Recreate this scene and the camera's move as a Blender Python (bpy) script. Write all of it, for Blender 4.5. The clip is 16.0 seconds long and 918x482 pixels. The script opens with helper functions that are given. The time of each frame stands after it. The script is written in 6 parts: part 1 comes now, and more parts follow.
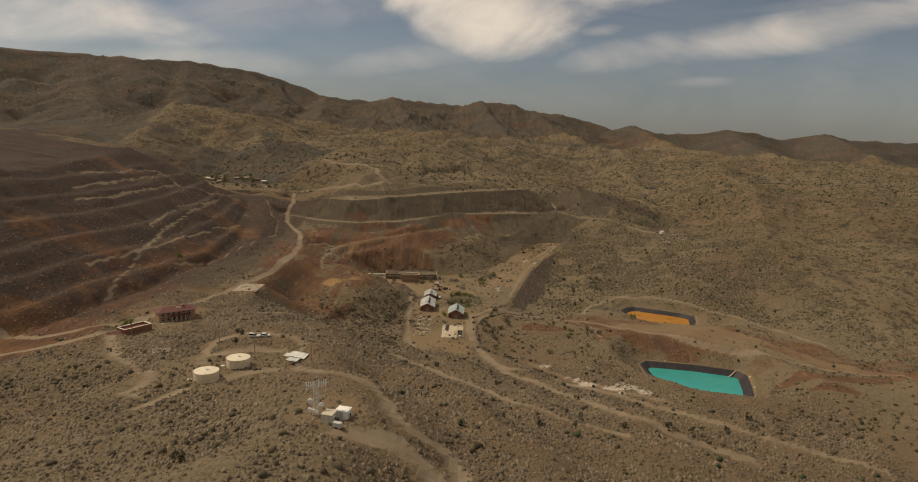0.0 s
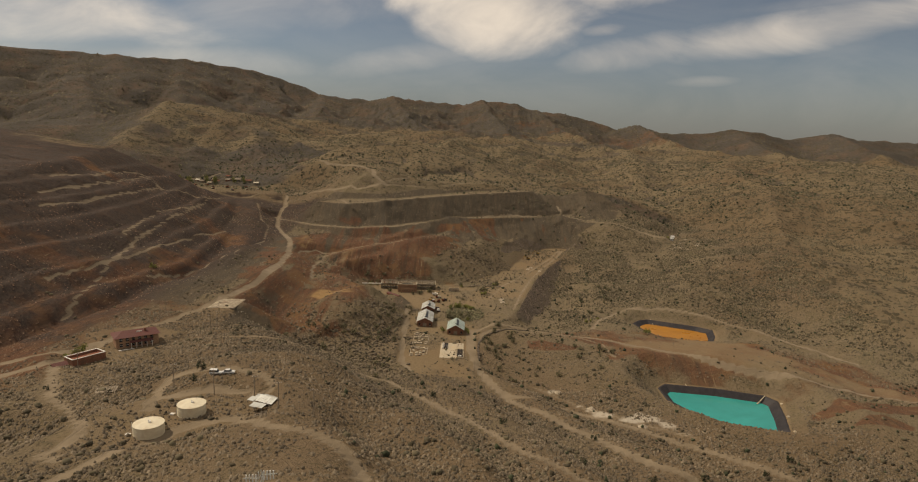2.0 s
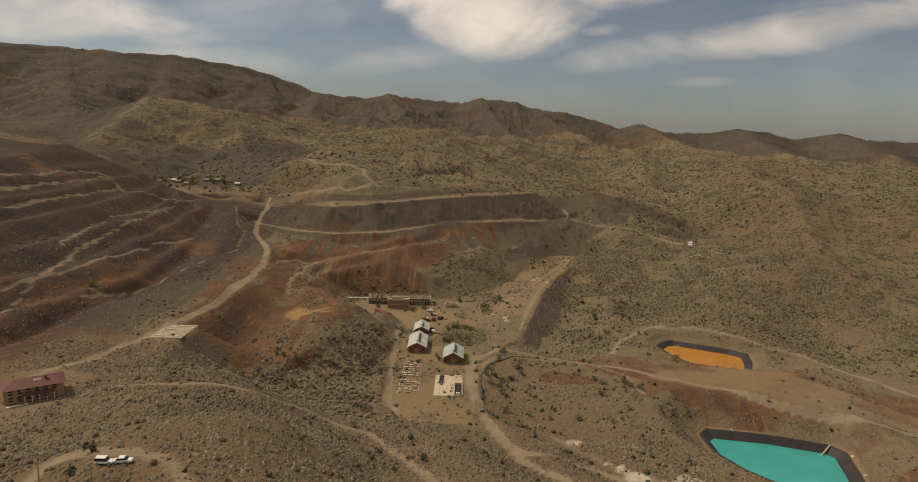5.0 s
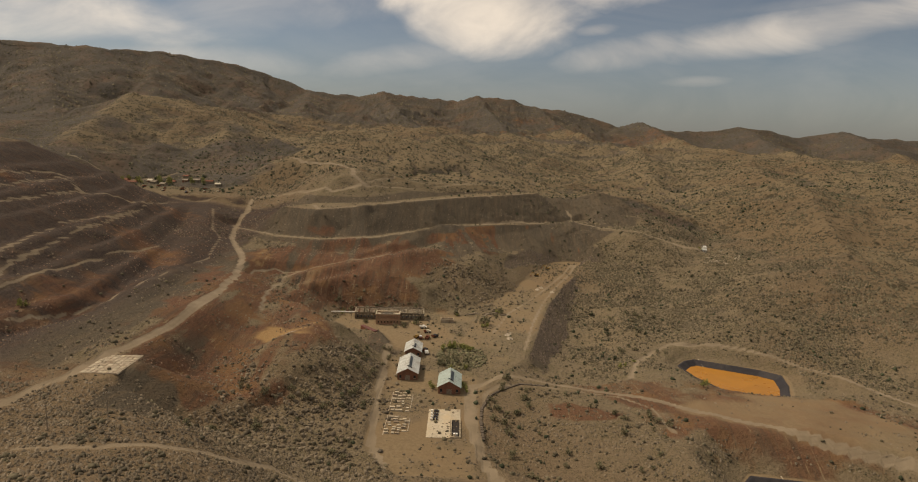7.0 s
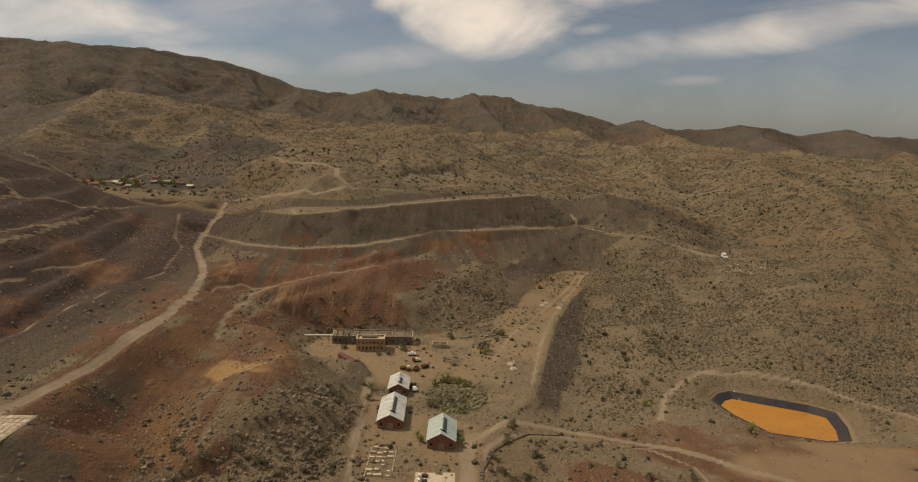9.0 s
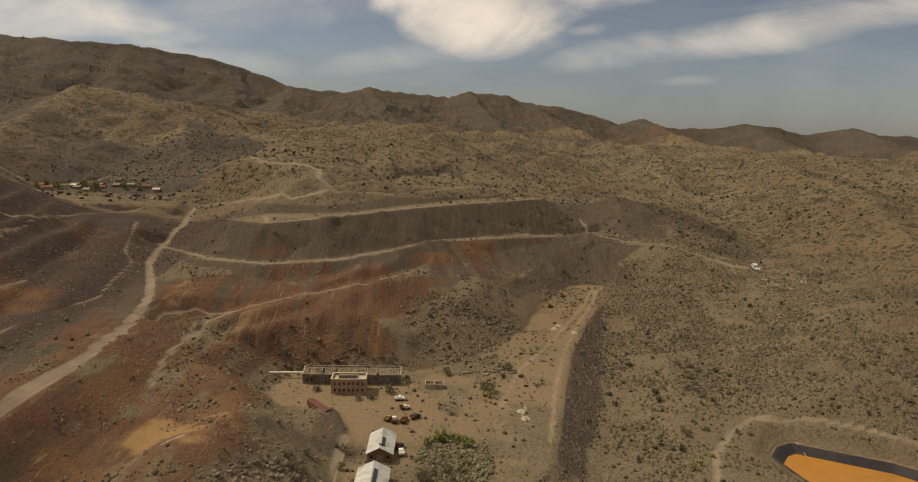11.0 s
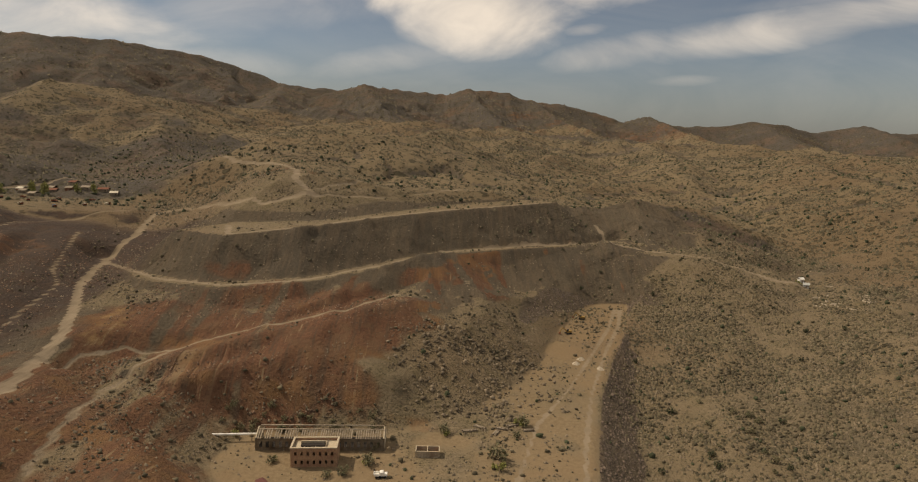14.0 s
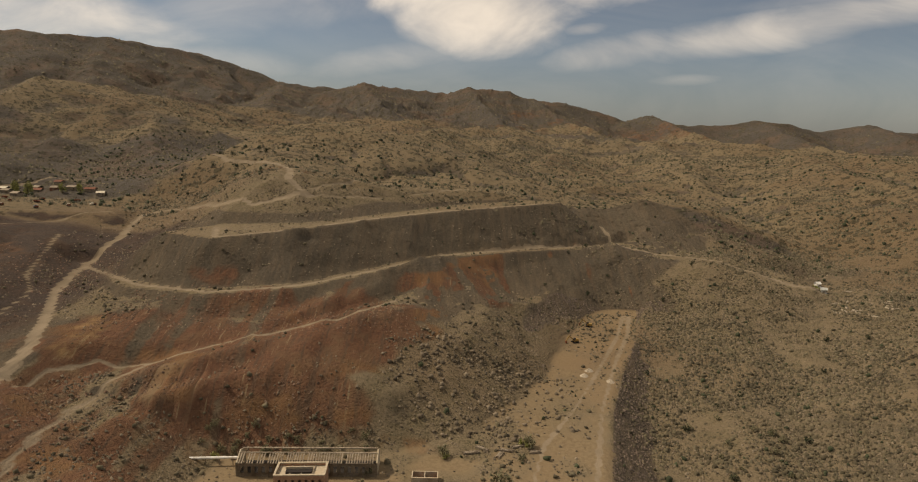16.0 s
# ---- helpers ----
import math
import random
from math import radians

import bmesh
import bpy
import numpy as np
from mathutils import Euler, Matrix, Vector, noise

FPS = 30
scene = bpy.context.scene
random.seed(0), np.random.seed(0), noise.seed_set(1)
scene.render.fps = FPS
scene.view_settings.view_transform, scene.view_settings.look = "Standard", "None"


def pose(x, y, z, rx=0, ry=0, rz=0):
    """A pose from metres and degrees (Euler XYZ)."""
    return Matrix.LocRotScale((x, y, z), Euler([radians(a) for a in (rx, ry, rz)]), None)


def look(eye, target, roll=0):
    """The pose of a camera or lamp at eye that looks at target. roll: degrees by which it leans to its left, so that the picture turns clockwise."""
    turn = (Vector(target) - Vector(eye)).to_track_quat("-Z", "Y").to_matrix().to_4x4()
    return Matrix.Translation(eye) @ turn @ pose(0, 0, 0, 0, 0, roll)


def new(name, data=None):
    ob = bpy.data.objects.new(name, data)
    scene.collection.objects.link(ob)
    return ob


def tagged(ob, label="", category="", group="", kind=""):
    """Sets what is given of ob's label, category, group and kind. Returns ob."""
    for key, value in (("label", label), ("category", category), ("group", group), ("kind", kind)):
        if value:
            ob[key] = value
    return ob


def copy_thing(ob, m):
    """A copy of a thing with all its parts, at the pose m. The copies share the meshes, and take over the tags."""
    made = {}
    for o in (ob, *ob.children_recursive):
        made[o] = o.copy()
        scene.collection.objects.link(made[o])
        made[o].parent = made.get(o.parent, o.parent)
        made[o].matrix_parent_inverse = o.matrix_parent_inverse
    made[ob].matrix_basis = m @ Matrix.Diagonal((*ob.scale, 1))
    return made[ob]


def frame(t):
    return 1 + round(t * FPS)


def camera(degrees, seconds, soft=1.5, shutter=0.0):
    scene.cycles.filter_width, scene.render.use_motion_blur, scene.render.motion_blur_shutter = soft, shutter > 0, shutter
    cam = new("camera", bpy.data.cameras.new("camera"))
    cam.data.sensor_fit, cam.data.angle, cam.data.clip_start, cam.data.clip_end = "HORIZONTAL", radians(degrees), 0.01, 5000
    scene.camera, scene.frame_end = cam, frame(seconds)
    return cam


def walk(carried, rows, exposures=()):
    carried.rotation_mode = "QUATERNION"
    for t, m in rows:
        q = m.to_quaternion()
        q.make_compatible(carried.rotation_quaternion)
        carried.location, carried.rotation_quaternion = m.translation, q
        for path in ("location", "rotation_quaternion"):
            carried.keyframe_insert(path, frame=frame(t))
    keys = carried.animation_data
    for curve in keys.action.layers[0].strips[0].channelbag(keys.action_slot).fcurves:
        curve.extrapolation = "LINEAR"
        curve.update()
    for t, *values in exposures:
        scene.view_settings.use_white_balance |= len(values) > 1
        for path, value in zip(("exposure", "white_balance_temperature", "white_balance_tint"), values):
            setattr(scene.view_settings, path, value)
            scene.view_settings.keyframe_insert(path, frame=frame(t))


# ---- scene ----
cam = camera(72.3, 16.0, soft=1.1)
PATH = [
    (0.0, (0.76, 3.58, 187.12), (0.11, 102.31, 171.28), 1.77),
    (0.5, (0.94, 12.43, 187.56), (0.21, 111.16, 171.71), 1.76),
    (1.0, (1.06, 22.53, 187.84), (0.27, 121.26, 171.97), 1.76),
    (1.5, (1.14, 33.62, 187.94), (0.31, 132.35, 172.05), 1.77),
    (2.0, (1.17, 45.36, 187.83), (0.32, 144.08, 171.92), 1.79),
    (2.5, (1.17, 57.32, 187.50), (0.32, 156.04, 171.57), 1.82),
    (3.0, (1.13, 69.16, 186.96), (0.29, 167.88, 171.04), 1.84),
    (3.5, (1.00, 80.80, 186.29), (0.20, 179.52, 170.37), 1.86),
    (4.0, (0.80, 92.34, 185.54), (0.06, 191.07, 169.63), 1.88),
    (4.5, (0.52, 103.97, 184.77), (-0.13, 202.70, 168.87), 1.88),
    (5.0, (0.20, 115.93, 184.00), (-0.34, 214.65, 168.11), 1.88),
    (5.5, (-0.13, 128.44, 183.23), (-0.53, 227.17, 167.34), 1.88),
    (6.0, (-0.41, 141.72, 182.46), (-0.67, 240.45, 166.57), 1.86),
    (6.5, (-0.62, 155.88, 181.68), (-0.71, 254.61, 165.77), 1.84),
    (7.0, (-0.71, 170.92, 180.89), (-0.62, 269.64, 164.97), 1.81),
    (7.5, (-0.63, 186.66, 180.12), (-0.37, 285.39, 164.18), 1.78),
    (8.0, (-0.43, 202.95, 179.40), (0.02, 301.67, 163.44), 1.74),
    (8.5, (-0.20, 219.82, 178.71), (0.42, 318.53, 162.74), 1.71),
    (9.0, (-0.06, 237.28, 178.02), (0.73, 336.00, 162.05), 1.68),
    (9.5, (-0.04, 255.26, 177.28), (0.91, 353.97, 161.33), 1.65),
    (10.0, (-0.14, 273.58, 176.49), (0.96, 372.30, 160.57), 1.63),
    (10.5, (-0.32, 292.00, 175.67), (0.90, 390.72, 159.78), 1.60),
    (11.0, (-0.52, 310.19, 174.84), (0.82, 408.92, 158.99), 1.57),
    (11.5, (-0.68, 327.75, 174.03), (0.75, 426.48, 158.21), 1.54),
    (12.0, (-0.75, 344.19, 173.28), (0.74, 442.93, 157.48), 1.52),
    (12.5, (-0.72, 358.94, 172.60), (0.81, 457.67, 156.81), 1.49),
    (13.0, (-0.63, 371.38, 172.01), (0.92, 470.12, 156.21), 1.47),
    (13.5, (-0.54, 381.18, 171.51), (1.01, 479.91, 155.71), 1.45),
    (14.0, (-0.48, 388.59, 171.13), (1.08, 487.32, 155.30), 1.44),
    (14.5, (-0.42, 394.52, 170.82), (1.11, 493.25, 154.96), 1.43),
    (15.0, (-0.36, 399.93, 170.55), (1.16, 498.64, 154.66), 1.43),
    (15.5, (-0.27, 405.34, 170.27), (1.23, 504.05, 154.36), 1.44),
    (16.0, (-0.13, 410.87, 169.98), (1.35, 509.58, 154.04), 1.45),
]
walk(cam, [(t, look(eye, target, roll)) for t, eye, target, roll in PATH], [(0.0, -0.36, 8000, 14), (3.5, -0.26, 8000, 14), (7.0, -0.2, 8000, 14), (12.5, -0.17, 8000, 14), (16.0, -0.17, 8000, 14)])

# ---- world, sun and exposure ----
SUN_EL, SUN_AZ = 49.0, -70.0  # degrees above the horizon; clockwise from +y
sun = new("sun", bpy.data.lights.new("sun", "SUN"))
sun.data.energy, sun.data.angle, sun.data.color = 3.2, radians(1.2), (1.0, 0.945, 0.84)
se, sa = radians(SUN_EL), radians(SUN_AZ)
to_sun = Vector((math.cos(se) * math.sin(sa), math.cos(se) * math.cos(sa), math.sin(se)))
sun.matrix_world = look((0, 0, 600), Vector((0, 0, 600)) - to_sun)


class Net:
    """Short hand for building a node tree."""

    def __init__(self, tree):
        self.tree = tree
        tree.nodes.clear()

    def node(self, kind, **values):
        n = self.tree.nodes.new(kind)
        for key, v in values.items():
            setattr(n, key, v)
        return n

    def put(self, socket, v):
        if isinstance(v, bpy.types.NodeSocket):
            self.tree.links.new(v, socket)
        elif v is not None:
            if isinstance(v, tuple) and len(v) == 3 and socket.type == "RGBA":
                v = (*v, 1)
            socket.default_value = v

    def math(self, op, a, b=None, c=None, clamp=False):
        n = self.node("ShaderNodeMath", operation=op, use_clamp=clamp)
        for socket, v in zip(n.inputs, (a, b, c)):
            self.put(socket, v)
        return n.outputs[0]

    def mix(self, f, a, b, blend="MIX"):
        n = self.node("ShaderNodeMix", data_type="RGBA", blend_type=blend)
        self.put(n.inputs[0], f)
        self.put(n.inputs[6], a)
        self.put(n.inputs[7], b)
        return n.outputs[2]

    def noise(self, scale, detail=4, rough=0.55, vector=None, warp=0.0):
        n = self.node("ShaderNodeTexNoise")
        n.inputs["Scale"].default_value, n.inputs["Detail"].default_value = scale, detail
        n.inputs["Roughness"].default_value, n.inputs["Distortion"].default_value = rough, warp
        if vector is not None:
            self.put(n.inputs["Vector"], vector)
        return n.outputs["Fac"]

    def step(self, v, a, b, c=0.0, d=1.0):
        n = self.node("ShaderNodeMapRange", interpolation_type="SMOOTHSTEP")
        for socket, x in zip(n.inputs, (v, a, b, c, d)):
            self.put(socket, x)
        return n.outputs[0]


world = bpy.data.worlds.new("sky")
scene.world = world
world.use_nodes = True
w = Net(world.node_tree)
sky = w.node("ShaderNodeTexSky", sky_type="NISHITA", sun_disc=False, sun_elevation=se, sun_rotation=sa, altitude=1600, air_density=1.0, dust_density=0.7, ozone_density=1.0)
way = w.node("ShaderNodeTexCoord").outputs["Generated"]
split = w.node("ShaderNodeSeparateXYZ")
w.put(split.inputs[0], way)
ahead = w.math("MAXIMUM", w.math("ABSOLUTE", split.outputs[1]), 0.05)
across = w.math("DIVIDE", split.outputs[0], ahead)
above = w.math("DIVIDE", split.outputs[2], ahead)
# wind-drawn coordinates on the sky, with a torn edge
flat = w.node("ShaderNodeCombineXYZ")
w.put(flat.inputs[0], across)
w.put(flat.inputs[1], w.math("MULTIPLY", above, 2.2))
torn = w.noise(4.5, 6, 0.55, flat.outputs[0], 0.5)
wisp = w.noise(2.2, 6, 0.6, flat.outputs[0], 1.5)


def bank(x, y, wide, high, lean, soft, much=1.0):
    """A bank of cloud round a direction (across, above), in tangents."""
    c, s = math.cos(lean), math.sin(lean)
    dx, dy = w.math("SUBTRACT", across, x), w.math("SUBTRACT", above, y)
    a = w.math("DIVIDE", w.math("ADD", w.math("MULTIPLY", dx, c), w.math("MULTIPLY", dy, s)), wide)
    b = w.math("DIVIDE", w.math("SUBTRACT", w.math("MULTIPLY", dy, c), w.math("MULTIPLY", dx, s)), high)
    r = w.math("ADD", w.math("MULTIPLY", a, a), w.math("MULTIPLY", b, b))
    return w.math("MULTIPLY", w.step(w.math("ADD", w.math("SUBTRACT", 1.0, r), w.math("MULTIPLY", w.math("SUBTRACT", torn, 0.5), 2.2)), -0.2, soft), much)


cover = None
for b in ((0.02, 0.265, 0.30, 0.090, 0.0, 1.1), (0.05, 0.190, 0.16, 0.070, 0.0, 1.2), (0.52, 0.183, 0.36, 0.036, 0.175, 1.9, 0.72), (0.25, 0.140, 0.13, 0.034, 0.175, 1.8, 0.72), (0.62, 0.235, 0.30, 0.02, 0.14, 2.4, 0.3),
          (-0.70, 0.190, 0.40, 0.075, -0.10, 2.2, 0.9), (-0.30, 0.20, 0.30, 0.07, 0.1, 2.6, 0.6), (0.20, 0.172, 0.05, 0.012, 0.1, 1.8, 0.7), (-0.10, 0.12, 0.16, 0.03, 0.15, 2.6, 0.6), (0.36, 0.10, 0.08, 0.012, 0.05, 2.4, 0.5), (-0.55, 0.11, 0.4, 0.035, 0.0, 3.0, 0.8)):
    m = bank(*b)
    cover = m if cover is None else w.math("MAXIMUM", cover, m)
# bright cloud high overhead, out of view, added to lift the fill light
fill_cloud = w.math("MULTIPLY", w.step(wisp, 0.25, 0.7), w.step(above, 0.22, 0.9, 0.10, 0.95))
cover = w.math("MULTIPLY", w.math("MAXIMUM", cover, fill_cloud), w.step(above, 0.0, 0.08))
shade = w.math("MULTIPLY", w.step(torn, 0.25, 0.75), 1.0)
cloud = w.mix(shade, (5.2, 5.15, 5.05), (7.4, 7.2, 6.8))
back = w.node("ShaderNodeBackground")
# a dry veil greys the blue and dims the glow over the hills
veil = w.node("ShaderNodeHueSaturation")
veil.inputs["Saturation"].default_value, veil.inputs["Value"].default_value = 1.0, 0.47
w.put(veil.inputs["Color"], sky.outputs[0])
low = w.math("MULTIPLY", w.step(above, 0.16, 0.0), 0.75)
clear = w.mix(low, veil.outputs[0], (1.10, 1.30, 1.56))
w.put(back.inputs["Color"], w.mix(cover, clear, cloud))
back.inputs["Strength"].default_value = 0.14
out = w.node("ShaderNodeOutputWorld")
w.put(out.inputs[0], back.outputs[0])

# ---- materials ----
def material(name, colour, rough=0.85, metal=0.0, grain=1.5, spread=0.25, stain=0.12, bump=0.15, second=None, random_tint=0.0, island=False, object_space=True):
    """A weathered surface: fine grain, large stains, slight relief."""
    mat = bpy.data.materials.new(name)
    mat.use_nodes = True
    n = Net(mat.node_tree)
    where = n.node("ShaderNodeTexCoord").outputs["Object"] if object_space else n.node("ShaderNodeNewGeometry").outputs["Position"]
    fine, broad = n.noise(grain, 5, 0.6, where), n.noise(stain, 4, 0.6, where, 0.4)
    dark = tuple(c * (1 - spread) for c in colour)
    light = tuple(min(1, c * (1 + spread)) for c in colour)
    base = n.mix(n.step(fine, 0.3, 0.7), dark, light)
    base = n.mix(n.step(broad, 0.45, 0.7), base, second or tuple(c * (1 - 0.6 * spread) for c in colour))
    if random_tint:
        pick = n.node("ShaderNodeNewGeometry").outputs["Random Per Island"] if island else n.node("ShaderNodeObjectInfo").outputs["Random"]
        hsv = n.node("ShaderNodeHueSaturation")
        n.put(hsv.inputs["Value"], n.math("ADD", 1 - random_tint, n.math("MULTIPLY", pick, 2 * random_tint)))
        n.put(hsv.inputs["Color"], base)
        base = hsv.outputs[0]
    shader = n.node("ShaderNodeBsdfPrincipled")
    n.put(shader.inputs["Base Color"], base)
    n.put(shader.inputs["Roughness"], n.step(broad, 0.2, 0.8, max(0.02, rough - 0.1), min(1, rough + 0.1)))
    shader.inputs["Metallic"].default_value = metal
    shader.inputs["Specular IOR Level"].default_value = 0.3
    if bump:
        lift = n.node("ShaderNodeBump")
        lift.inputs["Strength"].default_value, lift.inputs["Distance"].default_value = bump, 0.1
        n.put(lift.inputs["Height"], fine)
        n.put(shader.inputs["Normal"], lift.outputs[0])
    n.put(n.node("ShaderNodeOutputMaterial").inputs[0], shader.outputs[0])
    return mat


def ground_material():
    """Desert soil: brush land, bare dirt, red oxide soil, dark mine rock and pale salt by where each lies."""
    mat = bpy.data.materials.new("desert_soil")
    mat.use_nodes = True
    n = Net(mat.node_tree)
    where = n.node("ShaderNodeNewGeometry").outputs["Position"]
    kinds, spare = [], []
    for name in ("soil_a", "soil_b"):
        sep = n.node("ShaderNodeSeparateColor")
        layer = n.node("ShaderNodeAttribute", attribute_name=name)
        n.put(sep.inputs[0], layer.outputs["Color"])
        kinds += list(sep.outputs)[:3]
        spare.append(layer.outputs["Alpha"])
    dirt, red, rock, ochre, salt, wood_and_shade = kinds
    track, remote = spare
    tiny, small, middle, big, huge = n.noise(2.2, 4, 0.65, where), n.noise(0.6, 5, 0.65, where), n.noise(0.09, 5, 0.6, where, 0.5), n.noise(0.014, 5, 0.6, where, 0.4), n.noise(0.0035, 4, 0.55, where)
    drawn = n.node("ShaderNodeVectorMath", operation="MULTIPLY")
    n.put(drawn.inputs[0], where)
    drawn.inputs[1].default_value = (1.0, 0.10, 0.10)
    wash = n.noise(0.33, 4, 0.6, drawn.outputs[0], 0.3)
    vein = n.noise(0.9, 3, 0.6, drawn.outputs[0], 0.3)

    def edge(v, width=0.45):
        """Frays the border of a soil with noise."""
        return n.step(n.math("ADD", v, n.math("MULTIPLY", n.math("SUBTRACT", middle, 0.5), width)), 0.32, 0.68)

    def tufts(scale, least, most):
        """Plants and stones too small and too many to count, as uneven dots."""
        cell = n.node("ShaderNodeTexVoronoi", feature="F1")
        cell.inputs["Scale"].default_value = scale
        n.put(cell.inputs["Vector"], where)
        pick = n.node("ShaderNodeSeparateColor")
        n.put(pick.inputs[0], cell.outputs["Color"])
        reach = n.math("ADD", n.math("MULTIPLY", pick.outputs[0], most - least), least)
        reach = n.math("MULTIPLY", reach, n.step(middle, 0.3, 0.62, 0.25, 1.1))
        return n.step(n.math("SUBTRACT", cell.outputs["Distance"], n.math("MULTIPLY", n.math("SUBTRACT", tiny, 0.5), 0.25)), n.math("ADD", reach, 0.06), reach)

    grass, shrub, clump = tufts(0.85, 0.16, 0.46), tufts(0.19, 0.08, 0.50), tufts(0.075, 0.0, 0.38)
    brush = n.mix(n.step(small, 0.34, 0.68), (0.228, 0.177, 0.114), (0.162, 0.129, 0.083))
    brush = n.mix(n.step(middle, 0.42, 0.72), brush, (0.190, 0.152, 0.090))
    brush = n.mix(n.math("MULTIPLY", n.step(big, 0.45, 0.7), 0.6), brush, (0.235, 0.176, 0.108))
    brush = n.mix(n.math("MULTIPLY", n.step(huge, 0.46, 0.60), 0.5), brush, (0.205, 0.140, 0.090))
    brush = n.mix(n.math("MULTIPLY", grass, 0.62), brush, (0.110, 0.092, 0.056))
    far = n.mix(n.math("MULTIPLY", n.step(middle, 0.4, 0.65), 0.6), (0.214, 0.163, 0.100), (0.158, 0.128, 0.080))
    far = n.mix(n.step(big, 0.42, 0.66), far, (0.192, 0.146, 0.090))
    far = n.mix(n.math("MULTIPLY", n.step(huge, 0.5, 0.62), 0.45), far, (0.205, 0.143, 0.090))
    brush = n.mix(remote, brush, far)
    # woodland colour, greyed because the distance haze is put into it
    hazed_forest = n.mix(n.step(small, 0.3, 0.7), (0.083, 0.073, 0.061), (0.118, 0.101, 0.083))
    hazed_forest = n.mix(n.math("MULTIPLY", n.step(big, 0.45, 0.68), 0.8), hazed_forest, (0.158, 0.108, 0.076))
    col = n.mix(edge(wood_and_shade), brush, hazed_forest)
    dots = n.math("MULTIPLY", remote, n.math("MAXIMUM", shrub, clump))
    col = n.mix(n.math("MULTIPLY", dots, 0.85), col, (0.078, 0.068, 0.043))
    rocks = n.mix(n.step(small, 0.3, 0.7), (0.092, 0.075, 0.054), (0.138, 0.111, 0.077))
    rocks = n.mix(n.step(big, 0.40, 0.62), rocks, n.mix(n.step(small, 0.3, 0.7), (0.080, 0.066, 0.050), (0.112, 0.092, 0.066)))
    rocks = n.mix(n.math("MULTIPLY", n.step(tiny, 0.58, 0.75), 0.7), rocks, (0.18, 0.138, 0.098))
    rocks = n.mix(n.math("MULTIPLY", n.step(wash, 0.45, 0.62), 0.45), rocks, (0.160, 0.118, 0.078))
    rocks = n.mix(n.math("MULTIPLY", n.step(vein, 0.60, 0.72), 0.35), rocks, (0.200, 0.155, 0.105))
    axes = n.node("ShaderNodeSeparateXYZ")
    n.put(axes.inputs[0], where)
    umber = n.mix(n.step(small, 0.3, 0.7), (0.062, 0.047, 0.040), (0.100, 0.075, 0.061))
    umber = n.mix(n.math("MULTIPLY", n.step(middle, 0.46, 0.66), 0.7), umber, (0.108, 0.071, 0.052))
    umber = n.mix(n.math("MULTIPLY", n.step(tiny, 0.60, 0.75), 0.6), umber, (0.165, 0.131, 0.101))
    rocks = n.mix(n.step(axes.outputs[0], -178.0, -200.0), rocks, umber)
    col = n.mix(edge(rock, 0.4), col, rocks)
    reds = n.mix(n.step(small, 0.3, 0.7), (0.125, 0.058, 0.037), (0.192, 0.096, 0.054))
    reds = n.mix(n.step(middle, 0.45, 0.7), reds, (0.172, 0.100, 0.058))
    reds = n.mix(n.math("MULTIPLY", n.step(wash, 0.50, 0.62), 0.8), reds, (0.108, 0.066, 0.045))
    reds = n.mix(n.math("MULTIPLY", n.step(wash, 0.44, 0.36), n.step(vein, 0.48, 0.66)), reds, (0.285, 0.205, 0.122))
    reds = n.mix(n.math("MULTIPLY", n.step(n.noise(0.03, 3, 0.6, where), 0.5, 0.62), 0.75), reds, n.mix(vein, (0.110, 0.080, 0.050), (0.300, 0.140, 0.055)))
    col = n.mix(n.math("MULTIPLY", edge(red, 0.9), 0.87), col, reds)
    col = n.mix(edge(ochre, 0.7), col, n.mix(small, (0.27, 0.15, 0.062), (0.42, 0.285, 0.140)))
    dirts = n.mix(n.step(small, 0.3, 0.7), (0.185, 0.135, 0.080), (0.250, 0.186, 0.112))
    dirts = n.mix(n.step(big, 0.4, 0.7), dirts, (0.232, 0.162, 0.095))
    col = n.mix(edge(dirt, 0.3), col, dirts)
    lane = n.step(n.math("ADD", track, n.math("MULTIPLY", n.math("SUBTRACT", small, 0.5), 0.35)), 0.4, 0.62)
    col = n.mix(n.math("MULTIPLY", lane, 0.9), col, n.mix(n.step(middle, 0.3, 0.7), (0.222, 0.174, 0.119), (0.288, 0.229, 0.160)))
    col = n.mix(n.math("MULTIPLY", edge(salt, 0.9), 0.85), col, (0.55, 0.49, 0.40))
    col = n.mix(n.step(huge, 0.35, 0.7), col, n.mix(1.0, col, (0.86, 0.84, 0.80), "MULTIPLY"))
    shader = n.node("ShaderNodeBsdfPrincipled")
    n.put(shader.inputs["Base Color"], col)
    shader.inputs["Roughness"].default_value = 0.95
    shader.inputs["Specular IOR Level"].default_value = 0.12
    lift = n.node("ShaderNodeBump")
    lift.inputs["Strength"].default_value, lift.inputs["Distance"].default_value = 0.9, 1.4
    rise = n.math("ADD", small, n.math("MULTIPLY", tiny, 0.35))
    rise = n.math("ADD", rise, n.math("MULTIPLY", n.math("MULTIPLY", grass, n.math("SUBTRACT", 1.0, track)), 0.25))
    rise = n.math("ADD", rise, n.math("MULTIPLY", dots, 1.6))
    rise = n.math("MULTIPLY", rise, n.math("SUBTRACT", 1.0, n.math("MULTIPLY", n.math("MAXIMUM", n.step(dirt, 0.2, 0.6), track), 0.82)))
    n.put(lift.inputs["Height"], rise)
    n.put(shader.inputs["Normal"], lift.outputs[0])
